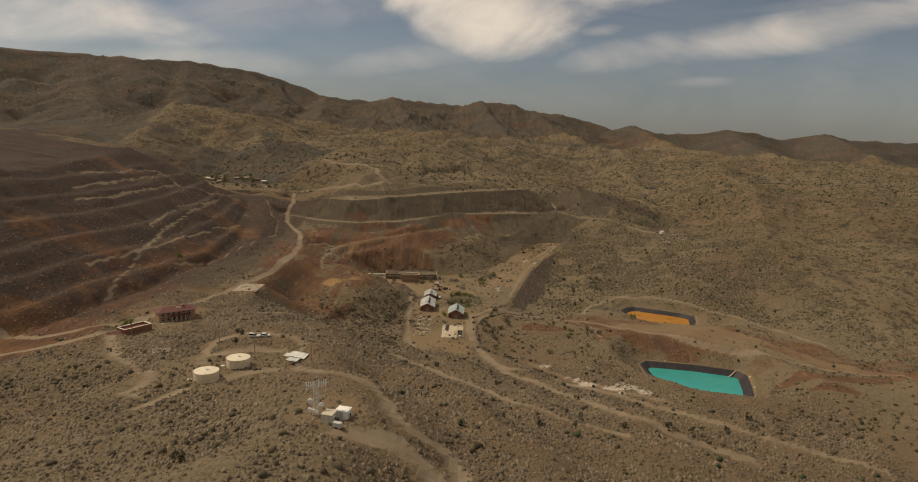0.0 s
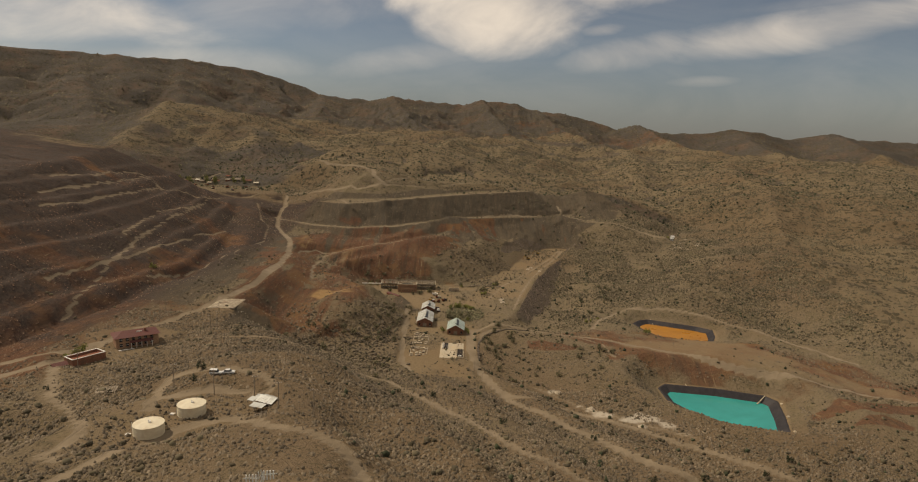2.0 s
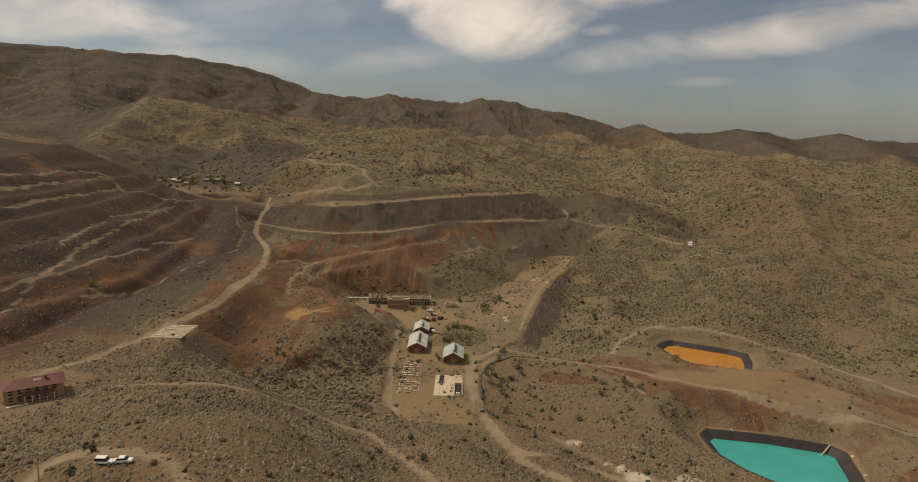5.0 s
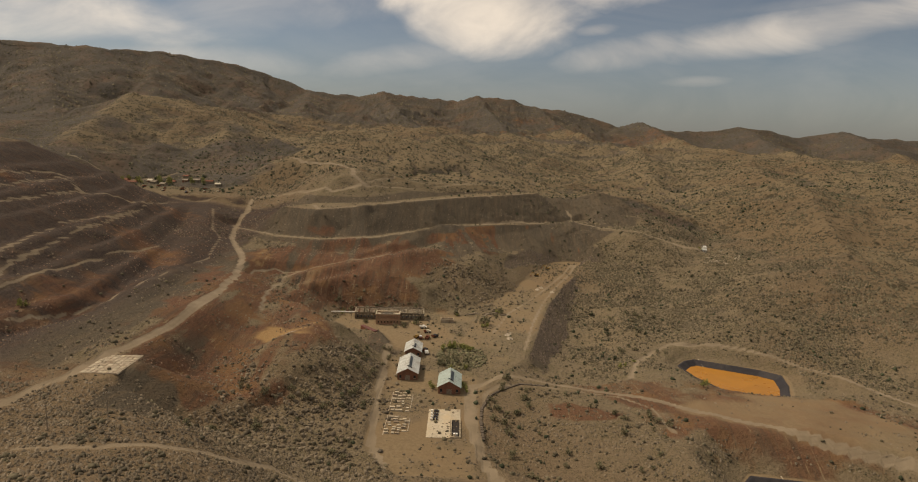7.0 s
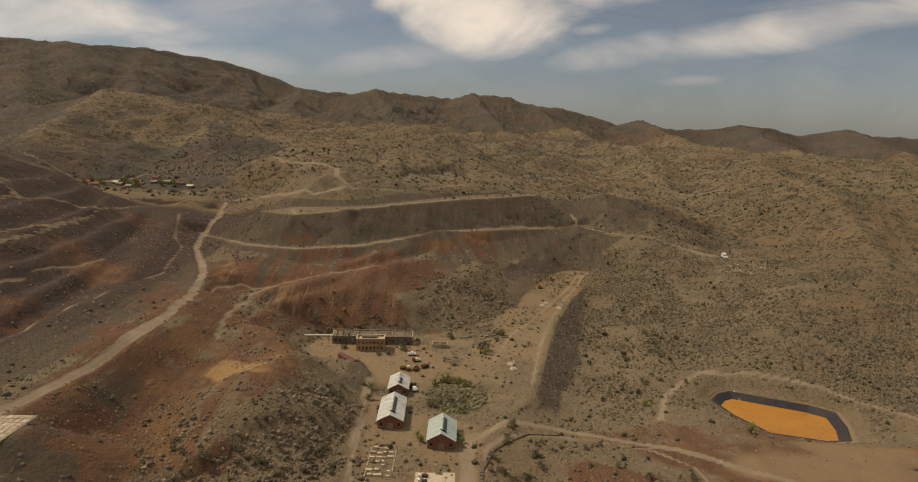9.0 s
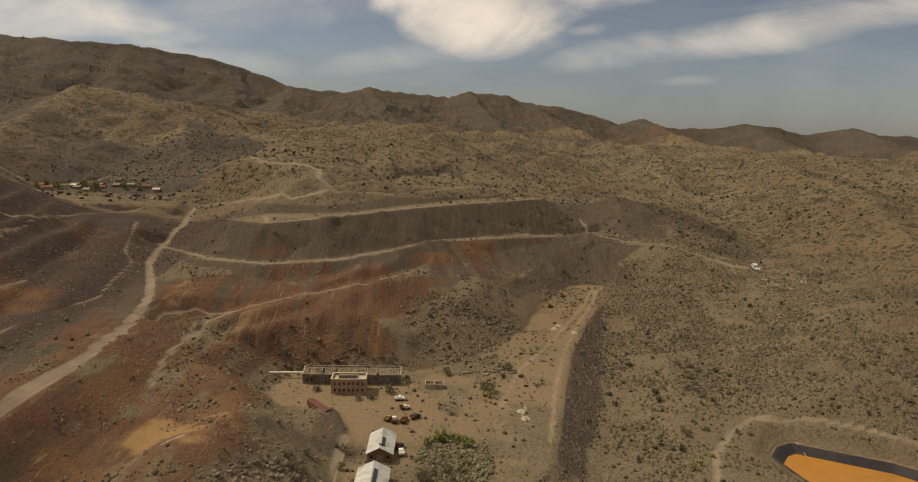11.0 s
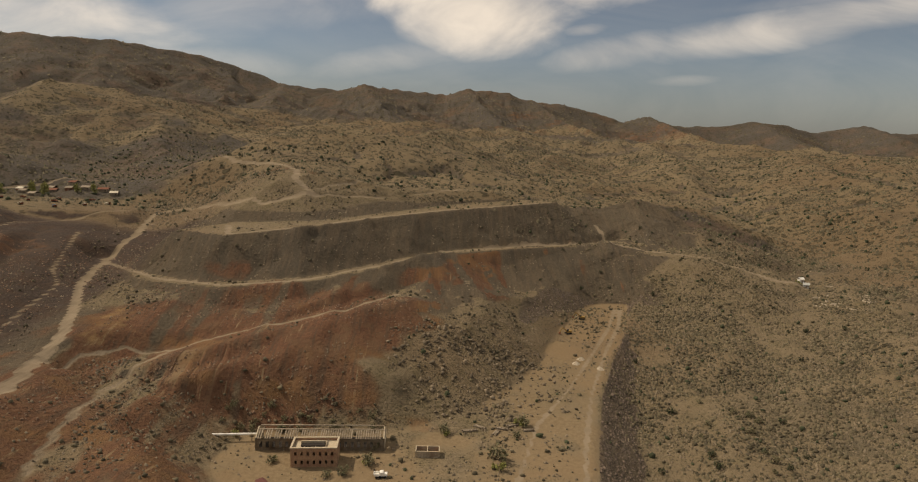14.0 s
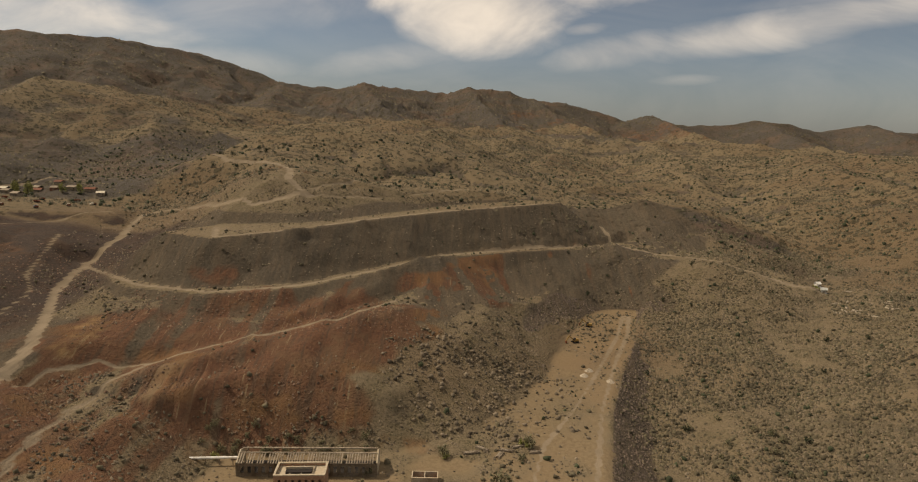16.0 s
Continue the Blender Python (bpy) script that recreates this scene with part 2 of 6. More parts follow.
    n.put(n.node("ShaderNodeOutputMaterial").inputs[0], shader.outputs[0])
    return mat


GROUND = ground_material()

# ---- lie of the land: crest and valley lines with their heights ----
LINES = {
    "tank_ridge": [(-70, -500, 105), (-50, 40, 127), (-34, 150, 120), (-42, 195, 111), (-66, 250, 102), (-82, 288, 99), (-122, 350, 86), (-128, 385, 82)],
    "ridge_flank_west": [(-220, -300, 80), (-170, 130, 86), (-147, 218, 86), (-132, 240, 93), (-158, 310, 89), (-170, 380, 84)],
    "ridge_flank_east": [(220, -400, 90), (115, 110, 90), (62, 188, 91), (33, 205, 89), (22, 232, 84), (5, 316, 64), (-25, 390, 52), (-45, 430, 48)],
    "flank_low": [(190, 190, 62), (120, 232, 62), (75, 249, 71), (56, 300, 62), (46, 338, 53), (18, 400, 47)],
    "crown_east": [(10, 100, 110), (4, 168, 106), (0, 208, 99), (-18, 238, 95)],
    "crown_west": [(-120, 60, 112), (-68, 154, 111), (-90, 185, 103), (-116, 198, 98)],
    "creek": [(400, -400, 40), (320, 180, 42), (210, 240, 45), (128, 290, 46), (98, 338, 46), (73, 374, 42), (36, 424, 40), (15, 470, 46)],
    "knoll": [(-94, 500, 69), (-78, 530, 71), (-58, 518, 70)],
    "dump_spur": [(-35, 715, 84), (-8, 692, 66), (16, 668, 52)],
    "dump_toe": [(24, 728, 71), (54, 756, 75), (75, 800, 64)],
    "knoll_foot": [(-38, 480, 46), (-42, 560, 48), (-85, 600, 52)],
    "red_gully": [(-125, 640, 66), (-108, 570, 64), (-120, 480, 60), (-105, 425, 56), (-62, 440, 50)],
    "haul_road": [(-140, 378, 83), (-160, 440, 82), (-166, 520, 81), (-174, 600, 80), (-186, 690, 81), (-205, 760, 87), (-236, 860, 97), (-252, 930, 103)],
    "pit_foot": [(-260, 100, 84), (-212, 328, 85), (-205, 400, 85), (-196, 500, 84), (-208, 594, 88), (-240, 700, 92), (-290, 860, 104)],
    "pit_middle": [(-320, 100, 120), (-250, 383, 103), (-236, 447, 99), (-246, 561, 114), (-290, 690, 122), (-360, 745, 138), (-387, 823, 132)],
    "pit_top": [(-420, 100, 150), (-268, 408, 130), (-292, 440, 134), (-334, 548, 153), (-420, 640, 160), (-560, 760, 165)],
    "village": [(-270, 895, 108), (-330, 910, 112), (-400, 930, 122)],
    "slope_west": [(-900, 500, 210), (-700, 800, 190), (-560, 930, 163), (-458, 1005, 150)],
    "village_back": [(-560, 1090, 138), (-438, 1137, 122), (-378, 1094, 117), (-330, 1040, 116)],
    "cone_skirt": [(-1000, 1180, 185), (-800, 1290, 180), (-700, 1340, 180)],
    "saddle_west": [(-760, 1750, 225), (-486, 1852, 235), (-350, 2000, 250)],
    "valley_north": [(-300, 1080, 118), (-330, 1260, 138), (-400, 1500, 160), (-428, 1699, 178)],
    "road_hill": [(-300, 1080, 120), (-225, 1030, 150), (-161, 1024, 152), (-133, 944, 141)],
    "dump_root": [(-92, 838, 130), (-123, 918, 143), (-60, 960, 128), (60, 1020, 120), (160, 1010, 100)],
    "north_basin": [(-100, 1330, 132), (77, 1450, 112), (285, 1580, 108), (320, 1480, 108)],
    "north_spur": [(60, 1800, 190), (130, 1541, 146), (110, 1380, 128), (90, 1200, 112)],
    "north_foot": [(-300, 1800, 200), (-108, 1918, 222), (142, 2050, 205), (400, 1950, 175), (800, 2000, 160), (1100, 2050, 145), (1800, 2000, 120)],
    "east_spur": [(760, 1900, 165), (600, 1600, 150), (400, 1310, 130), (417, 1155, 134), (413, 975, 116), (330, 880, 78), (250, 720, 72), (205, 670, 58)],
    "east_spur_far": [(1000, 1700, 150), (700, 1238, 142), (560, 900, 110), (420, 700, 70), (330, 560, 55)],
    "east_gully": [(369, 1207, 100), (345, 1060, 84), (315, 960, 74), (282, 885, 66), (266, 830, 65), (215, 765, 50), (160, 690, 40), (138, 600, 36), (185, 560, 33), (260, 545, 34)],
    "east_knob": [(175, 960, 90), (225, 940, 90), (262, 920, 84), (285, 890, 74)],
    "north_hollow": [(-300, 1240, 130), (-180, 1270, 130), (-60, 1320, 132)],
    "east_plain": [(1500, 300, 90), (900, 500, 80), (600, 480, 62), (420, 460, 45), (290, 450, 36)],
    "east_plain_far": [(2600, 1200, 130), (1500, 1300, 135), (1100, 1200, 132)],
    "cone_back": [(-950, 1480, 195), (-740, 1620, 190), (-640, 1740, 200)],
    "cone_front": [(-900, 1060, 168), (-700, 1100, 152), (-600, 1090, 142)],
    "bank_foot": [(80, 552, 36), (92, 620, 33), (110, 690, 35), (128, 745, 43), (138, 800, 50)],
    "camp_road": [(150, 943, 87), (200, 893, 84), (227, 869, 81), (255, 845, 73)],
    "behind_mountains": [(-3600, 3400, 330), (-800, 3700, 260), (800, 3700, 200), (3600, 3800, 200)],
    "south_land": [(-3500, -1500, 120), (-600, -1200, 100), (600, -1200, 60), (3500, -1500, 60)],
}

# crests with their heights; fall of the flanks, spacing and depth of the gullies, height of a cap of cliffs
MOUNTAINS = {
    "mountain_west": [(-3400, 900, 470), (-2400, 1500, 450), (-1700, 1900, 428), (-1290, 2200, 436), (-1100, 2150, 424), (-1010, 2320, 436), (-850, 2600, 432), (-775, 2680, 414), (-590, 2650, 350), (-480, 2680, 342), (-388, 2700, 337)],
    "mountain_north": [(-388, 2700, 337), (-290, 2520, 342), (-138, 2600, 330), (-19, 2650, 329), (51, 2600, 346), (194, 2600, 332), (266, 2600, 310), (392, 2650, 304), (612, 2650, 252), (670, 2550, 262), (780, 2650, 239), (860, 2680, 239), (945, 2700, 243)],
    "mountain_east": [(945, 2700, 243), (1091, 2700, 264), (1190, 2700, 257), (1330, 2740, 234), (1440, 2760, 242), (1530, 2740, 260), (1680, 2800, 240), (2100, 2900, 236), (3500, 3000, 240)],
    "west_spur_a": [(-1290, 2200, 436), (-1120, 1900, 330), (-930, 1620, 235)],
    "west_spur_b": [(-1010, 2320, 436), (-900, 2040, 335), (-790, 1830, 250)],
    "west_spur_c": [(-590, 2650, 350), (-520, 2300, 285), (-470, 2020, 245)],
    "north_spur_a": [(-290, 2520, 342), (-225, 2230, 282), (-150, 2000, 228)],
    "north_spur_b": [(51, 2600, 346), (95, 2330, 265), (142, 2100, 212)],
    "north_spur_c": [(266, 2600, 310), (330, 2270, 236), (390, 2000, 180)],
    "north_spur_d": [(670, 2550, 262), (690, 2260, 205), (760, 1960, 165)],
    "east_ridge_a": [(1091, 2700, 264), (1080, 2360, 190), (1080, 2090, 148)],
    "east_ridge_b": [(1530, 2740, 260), (1480, 2360, 180), (1400, 2100, 140)],
}
RIDGES = [
    ([(-606, 1150, 161), (-628, 1290, 204), (-650, 1440, 254), (-588, 1535, 238), (-560, 1750, 238), (-548, 1998, 246)], 0.40, 110, 0.35, 0),
    ([(-600, 1500, 242), (-500, 1450, 212), (-383, 1417, 177), (-330, 1400, 160)], 0.36, 90, 0.35, 0),
    ([(-470, 1420, 202), (-420, 1310, 172), (-376, 1219, 148), (-380, 1140, 122)], 0.38, 70, 0.3, 0),
    ([(-540, 1440, 220), (-520, 1300, 178), (-500, 1180, 138)], 0.38, 80, 0.3, 0),
    ([(-345, 1150, 116), (-289, 1195, 145), (-252, 1150, 156), (-216, 1125, 167), (-150, 1115, 174), (-95, 1135, 178), (-40, 1190, 176), (20, 1260, 160)], 0.36, 75, 0.3, 0),
    ([(470, 2060, 178), (404, 1556, 148), (364, 1334, 138), (318, 1220, 108), (290, 1150, 88)], 0.34, 90, 0.4, 0),
    ([(620, 1600, 156), (520, 1300, 150), (467, 1140, 141), (465, 1022, 129), (412, 878, 101), (360, 740, 74)], 0.30, 95, 0.45, 0),
    ([(140, 1012, 98), (182, 1008, 118), (246, 1000, 109), (302, 980, 86), (330, 960, 72)], 0.42, 50, 0.2, 0),
    ([(228, 1716, 152), (180, 1560, 142), (150, 1430, 128), (120, 1300, 112)], 0.33, 85, 0.4, 0),
    ([(-10, 1800, 196), (-40, 1600, 178), (-60, 1450, 160), (-70, 1340, 138)], 0.33, 85, 0.4, 0),
    ([(760, 1700, 160), (680, 1360, 150), (640, 1120, 132), (560, 900, 108), (480, 740, 80)], 0.26, 120, 0.4, 0),
] + [(line, 0.34 if name[-2:-1] == "_" else 0.47, 95 if name[-2:-1] == "_" else 150, 0.45, 9 if name == "mountain_west" else 4) for name, line in MOUNTAINS.items()]


def along(px, py, line):
    """Distance to a line, height of the line at its nearest point, the side (positive to its left) and how far along that lies."""
    best = np.full(px.shape, 1e18)
    height = np.zeros(px.shape)
    side = np.zeros(px.shape)
    run, far_on = np.zeros(px.shape), 0.0
    for (ax, ay, az), (bx, by, bz) in zip(line, line[1:]):
        ux, uy = bx - ax, by - ay
        s = np.clip(((px - ax) * ux + (py - ay) * uy) / (ux * ux + uy * uy), 0, 1)
        dx, dy = px - ax - s * ux, py - ay - s * uy
        d = dx * dx + dy * dy
        near = d < best
        best = np.where(near, d, best)
        height = np.where(near, az + s * (bz - az), height)
        side = np.where(near, ux * dy - uy * dx, side)
        run = np.where(near, far_on + s * math.hypot(ux, uy), run)
        far_on += math.hypot(ux, uy)
    return np.sqrt(best), height, side, run


def window(px, py, line, reach):
    """Which places lie within reach of the box round a line."""
    xs, ys = [p[0] for p in line], [p[1] for p in line]
    return (px > min(xs) - reach) & (px < max(xs) + reach) & (py > min(ys) - reach) & (py < max(ys) + reach)


def inside(px, py, ring):
    """Signed distance to a ring of (x, y): negative inside."""
    best = np.full(px.shape, 1e18)
    within = np.zeros(px.shape, bool)
    for (ax, ay), (bx, by) in zip(ring, ring[1:] + ring[:1]):
        ux, uy = bx - ax, by - ay
        s = np.clip(((px - ax) * ux + (py - ay) * uy) / (ux * ux + uy * uy), 0, 1)
        best = np.minimum(best, (px - ax - s * ux) ** 2 + (py - ay - s * uy) ** 2)
        if uy:
            within ^= ((ay > py) != (by > py)) & (px < ax + (py - ay) / uy * ux)
    return np.where(within, -1, 1) * np.sqrt(best)


def ramp(a, b, v):
    s = np.clip((v - a) / (b - a), 0, 1)
    return s * s * (3 - 2 * s)


def lattice(ix, iy, seed):
    v = (ix.astype(np.int64) * 374761393 + iy.astype(np.int64) * 668265263 + seed * 1442695041) & 0x7FFFFFFF
    v = ((v ^ (v >> 13)) * 1274126177) & 0x7FFFFFFF
    return ((v ^ (v >> 16)) & 0xFFFF) / 65535.0


def value_noise(x, y, seed=0):
    """Smooth noise from -1 to 1, one cell a unit."""
    fx, fy = np.floor(x), np.floor(y)
    u, v = x - fx, y - fy
    u, v = u * u * u * (u * (6 * u - 15) + 10), v * v * v * (v * (6 * v - 15) + 10)
    a, b = lattice(fx, fy, seed), lattice(fx + 1, fy, seed)
    c, d = lattice(fx, fy + 1, seed), lattice(fx + 1, fy + 1, seed)
    return 2 * ((a + (b - a) * u) * (1 - v) + (c + (d - c) * u) * v) - 1


def fractal(x, y, size, octaves, seed=0, ridged=False):
    total, gain, norm = np.zeros(x.shape), 1.0, 0.0
    for k in range(octaves):
        n = value_noise(x / size + 17.3 * k, y / size - 9.1 * k, seed + k)
        total += gain * ((1 - 1.5 * np.abs(n) / (0.5 + np.abs(n))) if ridged else n)
        norm += gain
        gain, size = gain * 0.5, size * 0.48
    return total / norm


# earthworks: ring, heights at (x, y) by a plane, cut slope, fill slope
YARD = [(-92, 612), (-78, 590), (-52, 592), (-42, 570), (-38, 500), (-38, 425), (-22, 405), (8, 405), (12, 440), (12, 495), (22, 520), (42, 545), (49, 570), (62, 631), (76, 684), (98, 745), (117, 790), (130, 836), (112, 842), (88, 815), (66, 765), (50, 720), (30, 685), (12, 662), (-20, 646), (-88, 640)]
MID_BENCH = [(-236, 800), (-222, 779), (-170, 736), (-125, 722), (-88, 734), (-49, 779), (-2, 843), (56, 883), (123, 918), (150, 941), (156, 956), (118, 934), (52, 899), (-8, 858), (-56, 793), (-90, 749), (-124, 737), (-164, 750), (-214, 792), (-228, 812)]
TOP_BENCH = [(-176, 790), (-136, 765), (-95, 799), (-58, 845), (-5, 896), (86, 956), (98, 968), (70, 990), (0, 945), (-50, 885), (-80, 850), (-100, 832), (-150, 830)]
WEST_FLOOR = [(-232, 330), (-205, 325), (-178, 308), (-172, 292), (-190, 262), (-212, 250), (-250, 262), (-262, 300)]
LOW_BENCH = [(-156, 640), (-140, 648), (-118, 664), (-89, 678), (-60, 703), (-36, 735), (-14, 762), (-18, 784), (-44, 750), (-66, 724), (-92, 694), (-122, 684), (-150, 662)]
POOL = [(127, 424), (133, 431), (163, 426), (190, 417), (194, 409), (188, 388), (181, 368), (177, 363), (169, 363), (151, 371), (135, 389), (127, 406)]
POND = [(152, 582), (160, 592), (168, 596), (206, 578), (216, 569), (211, 550), (204, 535), (192, 533), (166, 541), (156, 562)]
PADS = [
    (LOW_BENCH, lambda x, y: 70 + 8 * np.clip((x + 135) / 45, 0, 1) + 0.03 * np.maximum(x + 89, 0) + 0 * y, 0.8, 0.8),
    (MID_BENCH, lambda x, y: 89 - 0.03 * np.maximum(x + 20, 0) - 0.01 * np.maximum(-x - 120, 0) + 0 * y, 0.8, 0.74),
    (TOP_BENCH, lambda x, y: 113 + 0.025 * (x + 54) + 0 * y, 0.5, 0.78),
    (YARD, lambda x, y: 46.5 + 0.034 * np.maximum(y - 640, 0), 0.55, 0.75),
    ([(-112, 236), (-100, 246), (-80, 252), (-66, 246), (-62, 234), (-80, 214), (-100, 206), (-118, 214)], lambda x, y: 99 + 0 * x, 0.5, 0.5),
    ([(-44, 146), (-28, 142), (-20, 150), (-26, 164), (-40, 164)], lambda x, y: 119 + 0 * x, 0.4, 0.5),
    ([(-185, 345), (-172, 300), (-150, 292), (-143, 310), (-140, 352), (-160, 360)], lambda x, y: 87.5 + 0 * x, 0.6, 0.6),
    ([(-158, 412), (-142, 408), (-136, 430), (-152, 436)], lambda x, y: 82 + 0 * x, 0.5, 0.6),
    ([(-425, 960), (-400, 880), (-320, 870), (-255, 885), (-260, 915), (-320, 930), (-380, 985)], lambda x, y: 108 - 0.05 * (x + 250) + 0 * y, 0.5, 0.5),
]


def crest(px, py, line, fall, wave, deep, cap, seed):
    """A ridge whose flanks are cut by gullies that run down from it."""
    d, z, side, run = along(px, py, line)
    turn = 41.0 * (side > 0)
    bend = 0.35 * value_noise(px / (0.7 * wave), py / (0.7 * wave), seed + 3)
    cut = value_noise(run / wave + turn + bend, d / (3.0 * wave), seed) + 0.5 * value_noise(run / (0.42 * wave) + turn + bend, d / (1.3 * wave), seed + 1)
    cut = 1 - 2 * np.abs(cut) / (0.35 + np.abs(cut))
    return z - cap * ramp(4, 34, d) - fall * d * (1 + deep * ramp(0, wave, d) * cut * 0.8)


def land(px, py):
    """Height of the bare land before digging."""
    top, weight = np.zeros(px.shape), np.zeros(px.shape)
    for name, line in LINES.items():
        d, z, _, _ = along(px, py, line)
        soft = 3600 if line[0][1] > 1500 or line[-1][1] > 2000 else 25
        w = 1 / (d * d + soft) ** 1.3
        top += w * z
        weight += w
    z = top / weight
    far = np.minimum(np.minimum(along(px, py, MOUNTAINS["mountain_west"])[0], along(px, py, MOUNTAINS["mountain_north"])[0]), along(px, py, MOUNTAINS["mountain_east"])[0])
    calm = ramp(0, 220, far)
    d, foot, side, _ = along(px, py, LINES["pit_foot"])
    wall = foot + 0.52 * np.minimum(d, 135) + 0.12 * np.maximum(d - 135, 0)
    west = ramp(0, 12, np.where(side > 0, d, 0)) * ramp(880, 720, py) * ramp(420, 240, d) * ramp(60, 180, py)
    z = z + west * (wall - z)
    for k, (line, fall, wave, deep, cap) in enumerate(RIDGES):
        m = window(px, py, line, 750)
        if m.any():
            up, was = crest(px[m], py[m], line, fall, wave, deep, cap, 200 + 7 * k), z[m]
            z[m] = np.where(up > was - 60, 0.5 * (was + up + np.sqrt((was - up) ** 2 + 64)), was)
    wild = calm * (1 - west) * ramp(40, 400, np.maximum(np.abs(px) - 150, py - 900))
    z += 2.2 * fractal(px, py, 45, 4, 3) * (1 + 1.5 * wild) + 1.6 * ramp(0, 60, np.abs(px - 20) - 60) * fractal(px, py, 38, 3, 15, True)
    z += wild * 17 * (fractal(px + 40 * fractal(px, py, 160, 2, 13), py + 40 * fractal(px, py, 160, 2, 14), 230, 5, 11, True) - 0.42)
    # side spurs and washes that run down towards the creek
    u, v = 0.88 * px - 0.48 * py, 0.48 * px + 0.88 * py
    folds = ramp(0, 60, np.maximum(px - 130, py - 960)) * ramp(30, 80, inside(px, py, POND)) * (1 - west)
    z += folds * (7 + 6 * ramp(1000, 1400, py)) * (fractal(u + 28 * fractal(px, py, 90, 2, 33), 0.42 * v + 20 * fractal(px, py, 90, 2, 34), 125, 5, 35, True) - 0.42) * (0.35 + 0.65 * calm)
    z += (1 - calm) * ramp(1500, 2200, py) * 5 * fractal(px, py, 60, 4, 23)
    z += ramp(1650, 2000, py) * ramp(20, 130, far) * 26 * (fractal(px + 22 * fractal(px, py, 70, 2, 24), 0.55 * py, 120, 5, 36, True) - 0.42)
    return z


def height(px, py):
    z = land(px, py)
    # mined terraces on the west slope
    _, _, side, _ = along(px, py, LINES["pit_foot"])
    dug = (side > 0) * ramp(900, 760, py) * ramp(150, 230, py) * ramp(-420, -330, px)
    step = 11.5
    q = (z + 5 * fractal(px, py, 170, 3, 5)) / step
    part_up = q - np.floor(q)
    fine = np.floor(q) + np.where(part_up < 0.3, 0.04 * part_up / 0.3, 0.04 + 0.96 * (part_up - 0.3) / 0.7)
    z = z + dug * (0.9 + 0.35 * fractal(px, py, 70, 3, 6)) * (fine * step - q * step)
    z += dug * 1.5 * fractal(px, py, 14, 3, 7, True)
    for ring, level, cut, fill in PADS:
        d = inside(px, py, ring)
        out = np.maximum(d, 0)
        rough = 1 + 0.18 * fractal(px, py, 16, 3, 31)
        lev = level(px, py)
        steep = cut * (1 + 0.9 * ramp(-25, -45, px) * ramp(605, 585, py) * ramp(535, 556, py)) if ring is YARD else cut
        if ring is YARD:
            steep = steep + 0.5 * ramp(640, 655, py) * ramp(-10, -35, px) * ramp(-150, -120, px)
        z = np.clip(z, lev - (fill - (0.12 * ramp(40, 60, px) if ring is YARD else 0)) * out * rough, lev + steep * out * rough)
    for ring, lev, deep in ((POOL, 37.0, 7.0), (POND, 33.0, 6.0)):
        d = inside(px, py, ring)
        z = np.clip(z, lev - 0.5 * np.maximum(d - 4, 0), lev + 0.6 * np.maximum(d - 4, 0))
        z = np.where(d < 0, np.maximum(lev - deep, lev + 0.95 * d), z)
    # rills washed down the dump faces and the red fan
    fan = np.maximum(ramp(60, 40, inside(px, py, MID_BENCH)) * ramp(0, 6, inside(px, py, MID_BENCH)), ramp(50, 25, inside(px, py, LOW_BENCH)) * ramp(2, 8, inside(px, py, LOW_BENCH)))
    fan *= ramp(3, 14, inside(px, py, YARD)) * ramp(2, 8, inside(px, py, TOP_BENCH)) * ramp(-190, -150, px)
    return z + fan * 1.5 * fractal(px + 0.25 * py * (px > -20), py * 0.10, 9, 3, 91)

ROADS = []


def road(wide, *line):
    ROADS.append((list(line), wide))


road(4.2, (4, 138), (0, 150), (-4, 154), (-11, 153), (-17, 160), (-22, 184), (-29, 195), (-41, 206), (-55, 213), (-69, 231), (-76, 229), (-84, 221), (-91, 204), (-98, 185))
road(5.4, (-4, 140), (-12, 144), (-19, 144), (-27, 142))
road(3.6, (-99, 235), (-106, 260), (-107, 268), (-101, 271), (-88, 268), (-74, 264), (-65, 255), (-63, 250), (-67, 246))
road(3.6, (-66, 247), (-75, 251), (-85, 252), (-96, 246))
road(3.5, (-172, 300), (-156, 274), (-143, 254), (-129, 243), (-112, 222), (-110, 214), (-112, 203), (-104, 198))
road(4.6, (-247, 915), (-231, 850), (-226, 804), (-214, 762), (-207, 735), (-186, 693), (-173, 664), (-161, 615), (-153, 563), (-152, 495), (-151, 452), (-156, 413), (-160, 379), (-166, 345))
road(5, (-166, 345), (-170, 310), (-176, 290), (-200, 265), (-240, 258))
road(4, (-225, 300), (-203, 294), (-190, 299), (-178, 311), (-171, 330))
road(5, (8, 500), (8, 460), (12, 425), (19, 397), (29, 366), (46, 350), (62, 301), (74, 268), (90, 250), (120, 240))
road(4, (26, 380), (31, 374), (60, 377), (81, 358), (102, 338), (122, 321), (146, 298), (190, 262))
road(3.2, (8, 300), (13, 289), (26, 253), (40, 222), (58, 205))
road(3, (-44, 565), (-40, 480), (-37, 432), (-28, 410))
road(5, (10, 500), (32, 514), (66, 513), (102, 498), (132, 470), (176, 442), (212, 426), (258, 413), (320, 365))
road(3, (108, 540), (122, 575), (140, 600), (155, 611), (185, 608), (222, 588), (246, 560), (285, 478))
road(2.5, (14, 470), (16, 488), (24, 498), (44, 504), (67, 504), (89, 496), (102, 480), (104, 449))
